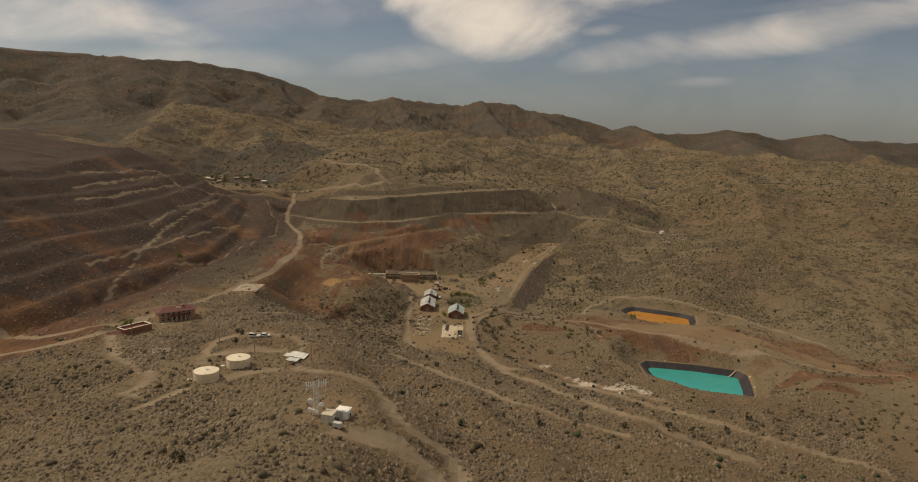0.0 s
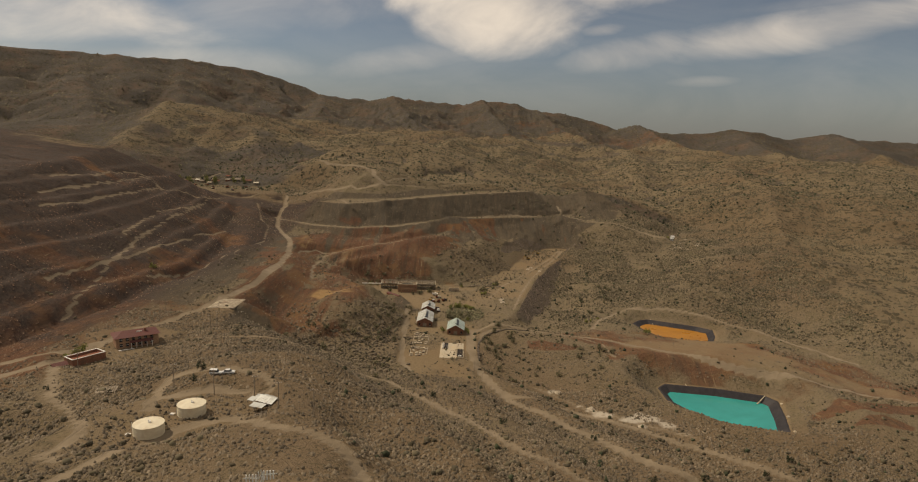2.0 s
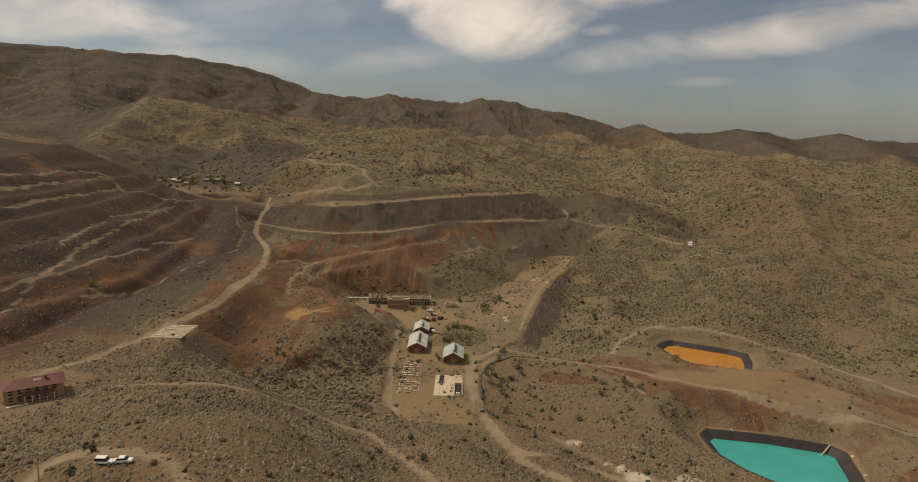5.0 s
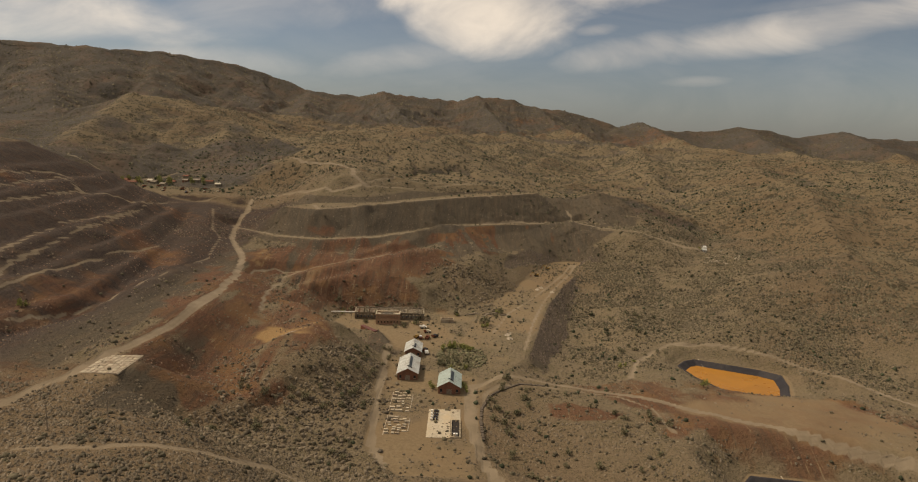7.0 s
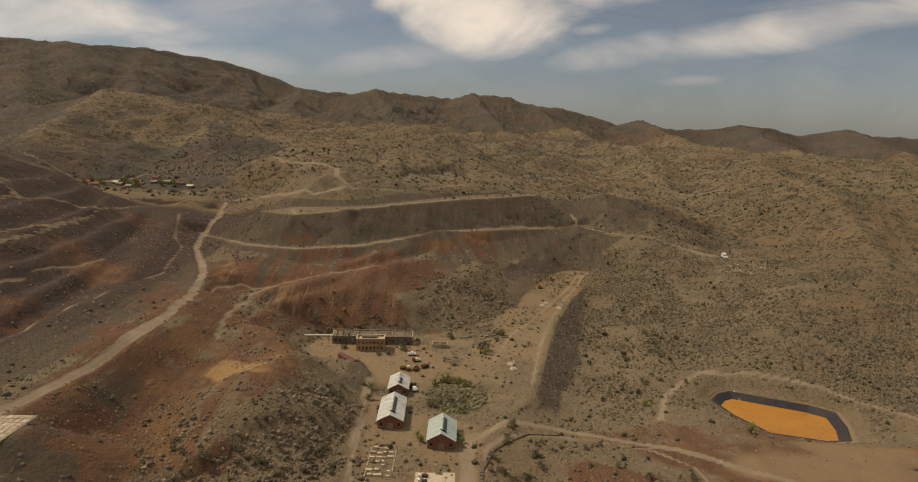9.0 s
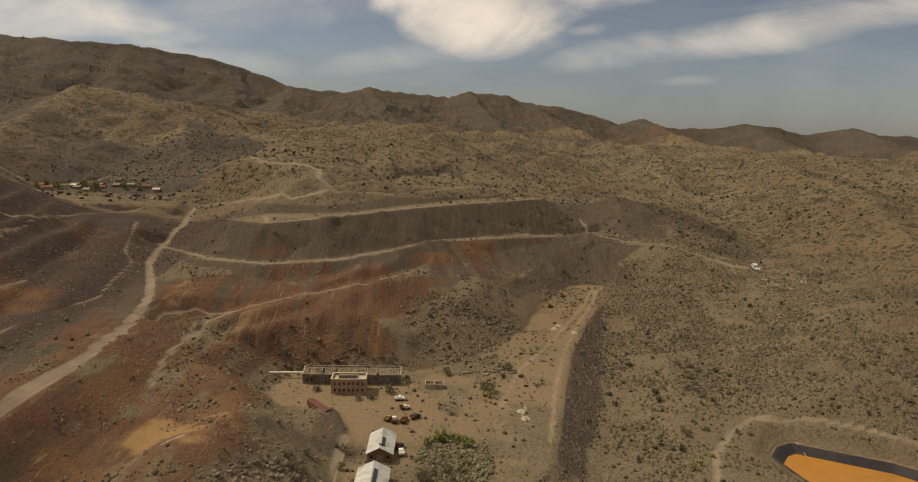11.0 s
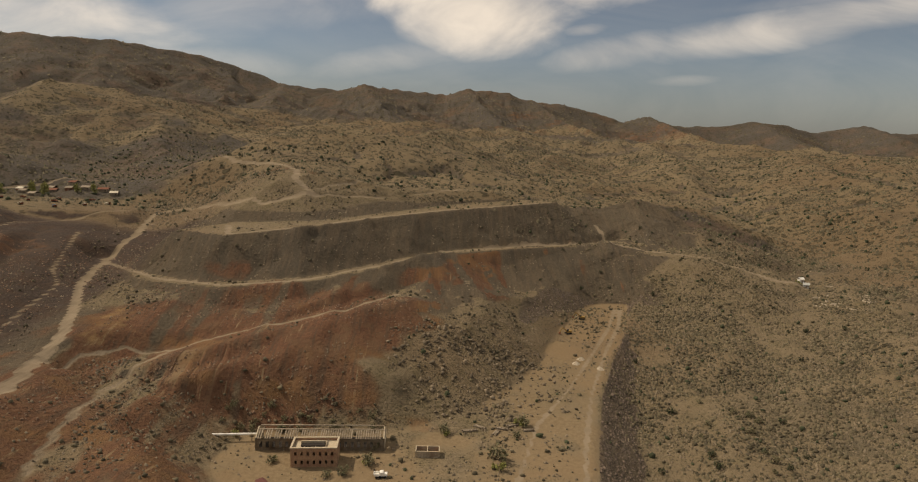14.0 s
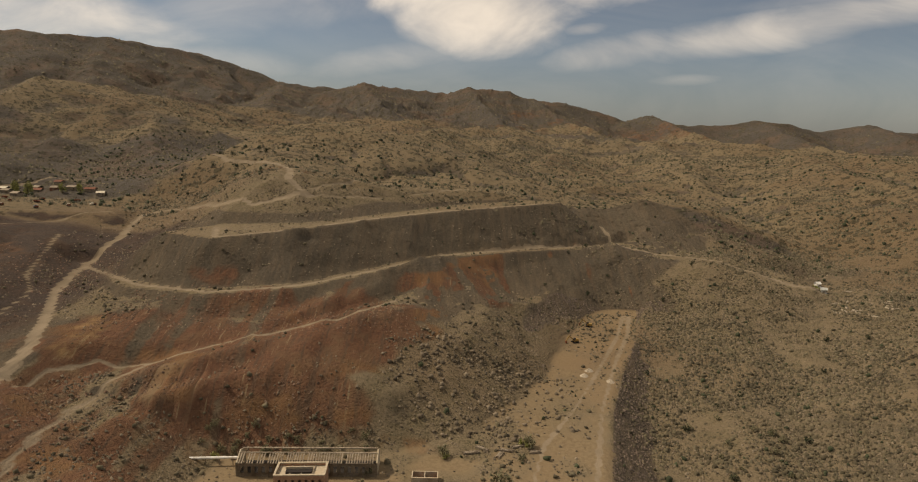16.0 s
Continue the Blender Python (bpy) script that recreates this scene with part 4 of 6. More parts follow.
RED_FLOOR = material("red_rubble_floor", (0.25, 0.085, 0.05), 0.95, 0, 1.5, 0.3, 0.4, 0.3, (0.30, 0.16, 0.09))
TIMBER = material("grey_timber", (0.30, 0.245, 0.18), 0.9, 0, 4.0, 0.25, 0.8, 0.2, (0.15, 0.115, 0.08), 0.15)
RUST = material("rusted_steel", (0.20, 0.075, 0.04), 0.85, 0.1, 2.5, 0.3, 0.6, 0.15, (0.12, 0.05, 0.035), 0.15)
# near-black for openings and recesses, their shade put into the colour
DARK = material("hollow_shade", (0.03, 0.024, 0.02), 0.95, 0, 2.0, 0.2)
BLACK_RUBBER = material("black_rubber", (0.02, 0.02, 0.02), 0.8, 0, 3.0, 0.2)
LINER = material("black_pond_liner", (0.028, 0.025, 0.027), 0.55, 0, 0.4, 0.25, 0.08, 0.1, (0.05, 0.042, 0.04), object_space=False)
TURQUOISE = material("turquoise_water", (0.020, 0.30, 0.27), 0.12, 0, 0.08, 0.06, 0.03, 0.02, (0.025, 0.35, 0.32), object_space=False)
ORANGE = material("orange_tailings_water", (0.39, 0.168, 0.020), 0.3, 0, 0.08, 0.08, 0.03, 0.02, (0.44, 0.20, 0.03), object_space=False)
GLASS = material("dusty_window", (0.03, 0.035, 0.04), 0.15, 0, 2.0, 0.2)
YELLOW = material("yellow_machine_paint", (0.34, 0.21, 0.06), 0.6, 0, 2.0, 0.15, 0.8, 0.05)
CAR_WHITE = material("white_car_paint", (0.75, 0.75, 0.72), 0.25, 0, 3.0, 0.03)
CAR_DARK = material("dark_car_paint", (0.05, 0.05, 0.055), 0.25, 0, 3.0, 0.1)
CAR_BLUE = material("faded_blue_paint", (0.10, 0.16, 0.22), 0.4, 0, 3.0, 0.1)
# dark tone of the shaded cut along the yard
CUT_SHADE = material("cut_shade", (0.115, 0.090, 0.066), 0.95, 0, 1.5, 0.3, 0.5, 0.3, None, 0.2)
STONE = material("pale_rubble", (0.37, 0.31, 0.23), 0.95, 0, 1.5, 0.25, 0.6, 0.3, None, 0.2, True)
JUNIPER = material("juniper_needles", (0.052, 0.060, 0.031), 0.9, 0, 2.0, 0.3, 0.8, 0, None, 0.35, True)
GREEN_LEAF = material("spring_leaves", (0.26, 0.26, 0.085), 0.85, 0, 2.0, 0.25, 0.8, 0, None, 0.35, True)
OLIVE = material("olive_leaves", (0.175, 0.160, 0.090), 0.9, 0, 2.0, 0.3, 0.8, 0, None, 0.35, True)
BARK = material("bark", (0.12, 0.085, 0.06), 0.95, 0, 5.0, 0.3)
BRUSH = material("dry_brush", (0.160, 0.126, 0.086), 0.95, 0, 0.05, 0.3, 0.02, 0, (0.186, 0.146, 0.098), 0.4, True, False)
BRUSH_DARK = material("dark_scrub", (0.098, 0.082, 0.050), 0.95, 0, 0.05, 0.3, 0.02, 0, (0.128, 0.104, 0.064), 0.4, True, False)
BANK_ROCK = material("bank_rock", (0.115, 0.086, 0.066), 0.95, 0, 0.6, 0.3, 0.03, 0, (0.085, 0.066, 0.055), 0.6, True, False)
SPOIL = material("spoil_rock", (0.165, 0.105, 0.07), 0.95, 0, 0.6, 0.3, 0.03, 0, (0.15, 0.095, 0.065), 0.5, True, False)


# ---- ponds ----
def sheet_ring(ring, z, inset=0.0):
    """A flat surface inside a ring, drawn in by inset."""
    bm = bmesh.new()
    cx, cy = sum(p[0] for p in ring) / len(ring), sum(p[1] for p in ring) / len(ring)
    pts = []
    n = len(ring)
    for k in range(n):
        (ax, ay), (bx, by), (dx, dy) = ring[k - 1], ring[k], ring[(k + 1) % n]
        e1, e2 = Vector((bx - ax, by - ay)).normalized(), Vector((dx - bx, dy - by)).normalized()
        nrm = Vector((-(e1.y + e2.y), e1.x + e2.x)).normalized()
        if nrm.dot(Vector((cx - bx, cy - by))) < 0:
            nrm = -nrm
        s = inset / max(0.5, abs(nrm.dot(Vector((-e1.y, e1.x)))))
        pts.append((bx + nrm.x * s, by + nrm.y * s, z))
    return bm, pts


def pond(name, label, ring, rim, level, water_mat, water_label):
    th = tagged(new(name), label, "pond")
    bm = bmesh.new()
    loops = []
    for inset, z in ((-0.7, rim - 0.1), (-0.2, rim + 0.16), (0.6, rim + 0.05), ((rim - level + 0.6) / 0.62, level - 0.6)):
        _, pts = sheet_ring(ring, z, inset)
        loops.append([bm.verts.new(p) for p in pts])
    for lo, hi in zip(loops, loops[1:]):
        for k in range(len(lo)):
            j = (k + 1) % len(lo)
            bm.faces.new((lo[k], lo[j], hi[j], hi[k]))
    bm.faces.new(loops[-1])
    bmesh.ops.recalc_face_normals(bm, faces=bm.faces)
    part("liner", bm, LINER, th, "black plastic liner")
    bm, pts = sheet_ring(ring, level, (rim - level) / 0.62)
    bm.faces.new([bm.verts.new(p) for p in pts])
    bmesh.ops.recalc_face_normals(bm, faces=bm.faces)
    part("water", bm, water_mat, th, water_label)
    return th


pool = pond("leach_pond", "black-lined leach pond full of turquoise water", POOL, 37.0, 34.0, TURQUOISE, "opaque turquoise water")
brown = pond("tailings_pond", "black-lined pond half full of orange water", POND, 33.0, 30.2, ORANGE, "opaque orange water")
for th, (a, b) in ((pool, ((146, 431, 37.5), (148, 424, 33.8))), (brown, ((171, 596, 33.5), (172, 589, 30.1)))):
    part("inlet_pipe", beam(a, b, 0.45), PALE, th, "pale inlet pipe down the liner")
part("corner_pipe", beam((190, 416, 37.4), (183, 411, 33.8), 0.5), PALE, pool, "pale drain strip in the corner")
for k, (x, y) in enumerate(((195, 405), (190, 387), (184, 368), (179, 361), (168, 361))):
    part("rim_bag", block(x - 0.9, x + 0.9, y - 0.9, y + 0.9, 36.9, 37.6, taper=0.3, bevel=0.2), PALE, pool, "pale ballast bag on the rim")


# ---- brick sheds ----
def shed(x, y, wide, deep, eave, ridge, roof_mat, label, turn=0.0, monitor=True):
    th = thing("brick_shed", label, "shed", x, y, 46.3, turn, "sheds in the yard")
    w2, t = wide / 2, 0.4
    door = (wide / 2 - 1.4, wide / 2 + 1.4, 0, 3.0)
    gaps = [door, (1.0, 2.2, 1.2, 2.9), (wide - 2.2, wide - 1.0, 1.2, 2.9)]
    for name, yy in (("front_wall", 0), ("back_wall", deep - t)):
        bm = moved(pierced(wide, 0, eave, t, gaps if name == "front_wall" else gaps[1:]), Matrix.Translation((-w2, yy, 0)))
        prism([(-w2, eave), (w2, eave), (0, ridge)], yy, yy + t, "y", bm)
        wall = part(name, bm, BRICK, th)
    side = [(k, k + 1.2, 1.2, 2.9) for k in np.arange(1.6, deep - 2.4, 2.9)]
    for name, s in (("side_wall", -1), ("side_wall", 1)):
        bm = moved(pierced(deep - 2 * t, 0, eave, t, side), Matrix.Rotation(radians(90), 4, "Z"))
        moved(bm, Matrix.Translation((-w2 + t if s < 0 else w2, t, 0)))
        part(name, bm, BRICK, th)
    part("door", block(door[0] - w2, door[1] - w2, 0.15, 0.25, 0, 3.0), TIMBER, th, "grey plank double door")
    for a, b, c, d in gaps[1:]:
        win = part("window", block(a - w2, b - w2, 0.16, 0.22, c, d), GLASS, th, "dusty dark window")
        part("sill", block(a - w2 - 0.1, b - w2 + 0.1, -0.12, 0.1, c - 0.15, c), PALE, win)
    for s in (-1, 1):
        for a, b, c, d in side:
            part("window", block(s * (w2 - 0.2) - 0.03, s * (w2 - 0.2) + 0.03, a + t, b + t, c, d), GLASS, th, "dusty dark window")
    over, n = 0.7, max(4, int(deep / 2.4))
    pitch = (ridge - eave) / w2
    ys = np.linspace(-over, deep + over, n + 1)
    for s in (-1, 1):
        for a, b in zip(ys, ys[1:]):
            xo, zo = s * (w2 + over), eave - over * pitch + 0.08
            bm = bmesh.new()
            pts = [(xo, zo), (0, ridge + 0.08), (0, ridge + 0.16), (xo, zo + 0.08)]
            prism(pts, a + 0.02, b - 0.02, "y", bm)
            for q in (a + 0.08, (a + b) / 2):
                beam((xo, q, zo + 0.11), (0, q, ridge + 0.19), 0.07, bm)
            part("roof_sheet", bm, roof_mat, th)
    part("ridge_cap", prism([(-0.35, ridge), (0, ridge + 0.28), (0.35, ridge), (0, ridge + 0.2)], -over, deep + over), roof_mat, th)
    if monitor:
        # low glazed strip lying on the east slope, with a dark louvred end
        a, b = deep * 0.14, deep * (0.82 if deep > 18 else 0.55)
        at = lambda f, up: (w2 * f, ridge - pitch * w2 * f + up)
        m = part("roof_light", prism([at(0.10, 0.1), at(0.36, 0.1), at(0.36, 0.34), at(0.10, 0.42)], a, b), DARK_ROOF, th, "dark glazed strip along the roof")
        part("roof_light_end", prism([at(-0.10, 0.1), at(0.40, 0.1), at(0.40, 0.5), at(0.1, 0.7), at(-0.10, 0.5)], a - 0.35, a), DARK, m)
        part("roof_light_curb", prism([at(0.05, 0.15), at(0.10, 0.1), at(0.10, 0.46), at(0.05, 0.46)], a, b), roof_mat, m)
    return th


shed(-3.2, 489.5, 11.7, 19.5, 4.2, 7.4, STEEL_GREEN, "brick gable shed with a pale green metal roof", -1)
shed(-27.0, 507.5, 11.2, 25.5, 4.2, 7.0, STEEL, "brick gable shed with a long grey metal roof", 1)
shed(-26.8, 545.5, 9.8, 17.0, 3.8, 6.3, STEEL, "small brick gable shed with a grey metal roof", 1)


# ---- water tanks ----
def tank(x, y):
    th = thing("water_tank", "cream-painted round steel water tank on bare dirt", "tank", x, y, 98.7, 0, "water tanks")
    part("shell", drum(0, 0, -0.4, 3.7, 4.3, sides=40), TANK_PAINT, th)
    part("roof", drum(0, 0, 3.7, 4.15, 4.4, 0.25, 40), TANK_PAINT, th, "low cone roof, sunlit cream")
    bm = bmesh.new()
    for z in (1.2, 2.4, 3.55):
        drum(0, 0, z, z + 0.08, 4.34, sides=40, bm=bm)
    part("hoop", bm, TANK_PAINT, th)
    part("hatch", drum(0.5, -0.4, 4.0, 4.5, 0.4, sides=10), WHITE, th, "white roof hatch")
    part("vent", drum(0, 0, 4.1, 4.7, 0.2, sides=10), WHITE, th)
    lad = part("ladder", beam((-4.25, -1.4, 0), (-4.25, -1.4, 4.4), 0.08, beam((-4.0, -1.9, 0), (-4.0, -1.9, 4.4), 0.08)), WHITE, th, "steel ladder up the side")
    for k in range(10):
        part("rung", beam((-4.25, -1.4, 0.3 + 0.4 * k), (-4.0, -1.9, 0.3 + 0.4 * k), 0.05), WHITE, lad)
    part("valve_box", block(-6.2, -4.8, -2.0, -0.8, -0.3, 0.7, bevel=0.05), WHITE, th, "white valve box beside the shell")


tank(-90.4, 219.0)
tank(-84.0, 233.6)


# ---- radio station ----
def cabin(x, y, wide, deep, high, mat, label, turn):
    th = thing("equipment_cabin", label, "cabin", x, y, 118.7, turn, "radio station cabins")
    part("body", block(-wide / 2, wide / 2, 0, deep, 0.2, high, bevel=0.05), mat, th)
    part("plinth", block(-wide / 2 - 0.2, wide / 2 + 0.2, -0.2, deep + 0.2, -0.4, 0.2), CONCRETE, th)
    part("roof_slab", block(-wide / 2 - 0.12, wide / 2 + 0.12, -0.12, deep + 0.12, high, high + 0.16, bevel=0.04), mat, th)
    part("door", block(-0.5, 0.5, -0.06, 0.0, 0.25, 2.3), STEEL, th, "grey steel door")
    unit = part("air_unit", block(wide / 2, wide / 2 + 0.5, 0.6, 1.5, 0.8, 2.0, bevel=0.04), STEEL, th)
    part("grille", block(wide / 2 + 0.5, wide / 2 + 0.53, 0.7, 1.4, 0.9, 1.9), DARK, unit)
    return th


cabin(-30.6, 145.0, 2.7, 3.2, 2.5, BEIGE, "beige equipment cabin on the hilltop", -14)
cabin(-27.6, 147.6, 3.2, 2.8, 2.4, WHITE, "white equipment cabin with a flat roof", -14)


def mast(x, y):
    th = thing("antenna_mast", "lattice antenna mast with white panels and dishes", "antenna", x, y, 118.5, 10)
    for k, (a, b) in enumerate(((-1, -0.6), (1, -0.6), (0, 1.1))):
        part("leg", beam((a, b, -0.5), (a * 0.35, b * 0.35, 9.2), 0.11), STEEL, th)
    for k in range(8):
        z, s = 0.3 + 1.1 * k, 1 - 0.075 * k
        p = [(-1 * s, -0.6 * s), (1 * s, -0.6 * s), (0, 1.1 * s)]
        bm = bmesh.new()
        for (ax, ay), (bx, by) in zip(p, p[1:] + p[:1]):
            beam((ax, ay, z), (bx, by, z + 1.1), 0.05, bm)
            beam((ax, ay, z), (bx, by, z), 0.05, bm)
        part("bracing", bm, STEEL, th)
    for s, z in ((-1, 8.3), (1, 8.9)):
        arm = part("headframe", beam((s * 0.3, -0.8, z), (s * 3.0, -0.9, z + 0.2), 0.14), STEEL, th)
        for k in range(4):
            x0 = s * (0.7 + 0.55 * k)
            ant = part("panel_antenna", block(x0 - 0.12, x0 + 0.12, -1.15, -0.95, z - 0.8, z + 0.9, bevel=0.04), WHITE, arm, "white upright panel antenna")
    for dx, z, r in ((-1.5, 2.2, 0.6), (1.3, 3.4, 0.65), (-1.4, 4.4, 0.75), (0.2, 1.4, 0.5), (-0.6, 1.9, 0.5)):
        bm = drum(0, 0, 0, 0.35, r, r * 0.85, 16)
        moved(bm, Matrix.Translation((dx, -1.0, z)) @ Matrix.Rotation(radians(90), 4, "X") @ Matrix.Rotation(radians(12 * dx), 4, "Y"))
        dish = part("dish", bm, WHITE, th, "white round dish")
        part("bracket", beam((dx, -0.9, z), (dx * 0.35, -0.2, z), 0.12), STEEL, dish)
    return th


mast(-34.2, 150.2)
gen = thing("generator", "grey diesel generator on a trailer by the cabins", "generator", -27.6, 143.4, 118.6, -20)
part("housing", block(-1.1, 1.1, -0.6, 0.6, 0.5, 1.7, bevel=0.06), STEEL, gen)
part("chassis", block(-1.3, 1.9, -0.5, 0.5, 0.35, 0.5), RUST, gen)
for s in (-1, 1):
    part("wheel", moved(drum(0, 0, -0.12, 0.12, 0.36, sides=14), Matrix.Translation((0, s * 0.68, 0.36)) @ Matrix.Rotation(radians(90), 4, "X")), BLACK_RUBBER, gen)


# ---- hut, poles and cars by the tanks ----
hut = thing("tin_hut", "patched tin-roofed hut with lean-tos", "hut", -62.6, 239.0, 98.7, -24)
part("wall", moved(pierced(6.0, 0, 2.6, 0.2, [(1.0, 2.0, 0, 2.0), (3.6, 4.8, 1.0, 1.9)]), Matrix.Translation((-3, 0, 0))), TIMBER, hut)
for a in ((-3, -2.8, 0.2, 4.6), (2.8, 3, 0.2, 4.6)):
    part("wall", block(*a, 0, 2.6), TIMBER, hut)
part("wall", block(-3, 3, 4.6, 4.8, 0, 2.6), TIMBER, hut)
part("door", block(-2, -1, 0.05, 0.12, 0, 2.0), BEIGE, hut)
for k in range(6):
    s = -3.4 + 1.15 * k
    part("roof_sheet", prism([(-0.5, 2.55), (2.4, 3.7 - 0.02 * k), (5.3, 2.55), (2.4, 3.62 - 0.02 * k)], s, s + 1.1, "x"), STEEL, hut)
for k, (x, y, z) in enumerate(((-5.2, 0.4, 2.3), (-4.4, 2.6, 2.4), (-1.6, -2.6, 2.1), (0.8, -2.4, 2.2))):
    lean = part("lean_to_roof", prism([(y - 1.2, z), (y + 1.3, z + 0.45), (y + 1.3, z + 0.38), (y - 1.2, z - 0.07)], x - 1.3, x + 1.3, "x"), STEEL, hut, "tin lean-to roof")
    for px_ in (-1.1, 1.1):
        part("post", beam((x + px_, y - 1.0, 0), (x + px_, y - 1.0, z), 0.12), TIMBER, lean)
for k, (x, y) in enumerate(((2.5, -4.2), (3.6, -5.6), (1.4, -5.0))):
    b = thing("scrap_box", "open wooden scrap box by the hut", "box", -63 + x, 237 + y - 2, None, 20 * k, "scrap by the hut")
    for w_ in ((-0.8, 0.8, -0.6, -0.5), (-0.8, 0.8, 0.5, 0.6), (-0.8, -0.7, -0.5, 0.5), (0.7, 0.8, -0.5, 0.5)):
        part("board", block(*w_, 0, 0.7), TIMBER, b)
    part("bottom", block(-0.7, 0.7, -0.5, 0.5, 0.05, 0.12), TIMBER, b)


def pole(x, y, high=9.0, arm=True):
    th = thing("utility_pole", "weathered wooden utility pole with a crossarm", "pole", x, y, None, 20, "utility poles")
    part("post", drum(0, 0, -0.5, high, 0.19, 0.12, 10), TIMBER, th)
    if arm:
        a = part("crossarm", beam((-1.2, 0.15, high - 0.6), (1.2, 0.15, high - 0.6), 0.14), TIMBER, th)
        for k in (-1.0, -0.4, 0.4, 1.0):
            part("insulator", drum(k, 0.15, high - 0.55, high - 0.3, 0.07, 0.05, 8), WHITE, a)


for p in ((-99.5, 254.7), (-82.8, 248.5), (-67.6, 244.7), (-55.5, 231.5), (-42.3, 222.9), (-118, 372), (-128, 356), (-152, 284)):
    pole(*p)


def car(x, y, paint, label, turn, van=False, z=None):
    th = thing("parked_car", label, "car", x, y, z, turn, "parked cars")
    bm = prism([(-2.2, 0.4), (2.2, 0.4), (2.25, 0.75), (2.1, 0.95), (-2.1, 1.0), (-2.25, 0.7)], -0.88, 0.88)
    bmesh.ops.bevel(bm, geom=list(bm.edges), offset=0.08, segments=2, affect="EDGES")
    part("body", bm, paint, th)
    top = [(-2.1, 0.95), (1.0, 0.95), (0.5, 1.75), (-2.0, 1.8)] if van else [(-1.7, 0.95), (1.2, 0.95), (0.45, 1.5), (-1.0, 1.5)]
    part("cabin", prism(top, -0.78, 0.78), GLASS, th)
    part("roof", prism([(top[3][0] - 0.03, top[3][1]), (top[2][0] + 0.03, top[2][1]), (top[2][0], top[2][1] + 0.07), (top[3][0], top[3][1] + 0.07)], -0.8, 0.8), paint, th)
    for a in (-1.35, 1.4):
        for s in (-1, 1):
            wheel = part("wheel", moved(drum(0, 0, -0.11, 0.11, 0.34, sides=14), Matrix.Translation((a, s * 0.82, 0.34)) @ Matrix.Rotation(radians(90), 4, "X")), BLACK_RUBBER, th)
            part("rim", moved(drum(0, 0, -0.13, 0.13, 0.2, sides=10), Matrix.Translation((a, s * 0.82, 0.34)) @ Matrix.Rotation(radians(90), 4, "X")), STEEL, wheel)
    for s in (-1, 1):
        part("headlight", block(2.18, 2.27, s * 0.62 - 0.15, s * 0.62 + 0.15, 0.68, 0.84), WHITE, th)


car(-87.0, 260.7, CAR_WHITE, "white van parked on the dry grass", 5, True)
car(-82.6, 261.2, CAR_WHITE, "white pickup parked on the dry grass", 10)


def truck(x, y, paint, label, turn, z=None, long=4.8, tall=2.2, load=None, group="old trucks in the yard"):
    th = thing("old_truck", label, "truck", x, y, z, turn, group)
    part("chassis", block(-long / 2, long / 2, -0.5, 0.5, 0.6, 0.85), RUST, th)
    bm = prism([(long / 2 - 2.9, 0.8), (long / 2, 0.8), (long / 2, 1.6), (long / 2 - 1.2, 1.75), (long / 2 - 1.5, tall), (long / 2 - 2.8, tall)], -0.95, 0.95)
    bmesh.ops.bevel(bm, geom=list(bm.edges), offset=0.07, segments=1, affect="EDGES")
    cab = part("cab", bm, paint, th)
    part("windscreen", prism([(long / 2 - 1.18, 1.8), (long / 2 - 1.14, 1.8), (long / 2 - 1.42, tall - 0.2), (long / 2 - 1.46, tall - 0.2)], -0.8, 0.8), GLASS, cab)
    bed = part("bed", block(-long / 2, long / 2 - 3.0, -1.1, 1.1, 0.95, 1.15), load or RUST, th)
    for w_ in ((-long / 2, long / 2 - 3.0, -1.15, -1.05), (-long / 2, long / 2 - 3.0, 1.05, 1.15), (-long / 2 - 0.1, -long / 2, -1.1, 1.1)):
        part("side_board", block(*w_, 1.1, 1.9), load or RUST, bed)
    for a in (-long / 2 + 1.0, -long / 2 + 2.2, long / 2 - 0.9):
        for s in (-1, 1):
            part("wheel", moved(drum(0, 0, -0.16, 0.16, 0.5, sides=14), Matrix.Translation((a, s * 0.95, 0.5)) @ Matrix.Rotation(radians(90), 4, "X")), BLACK_RUBBER, th)
    return th


YZ = 46.5
truck(-18.6, 552, CAR_WHITE, "white truck parked beside the small shed", 100, YZ, load=WHITE)
truck(-20.0, 557, CAR_DARK, "dark truck parked by the small shed", 60, YZ)
truck(-27.3, 583.5, YELLOW, "old yellow mine truck in the yard", 70, YZ, load=YELLOW)
truck(-24.3, 582, CAR_WHITE, "old white flatbed truck in the yard", 95, YZ, 5.5)
truck(-19.8, 582.2, RUST, "rusted truck standing in the yard", 80, YZ, 6.0)
truck(-20.5, 595.7, BEIGE, "old beige truck among scrap", 15, YZ)
truck(-14.8, 586, CAR_DARK, "small dark wreck in the yard", 40, YZ, 5.0, 2.2)
truck(-24.0, 606, WHITE, "white flatbed trailer standing in the yard", 5, YZ, 5.0, 2.4, WHITE)


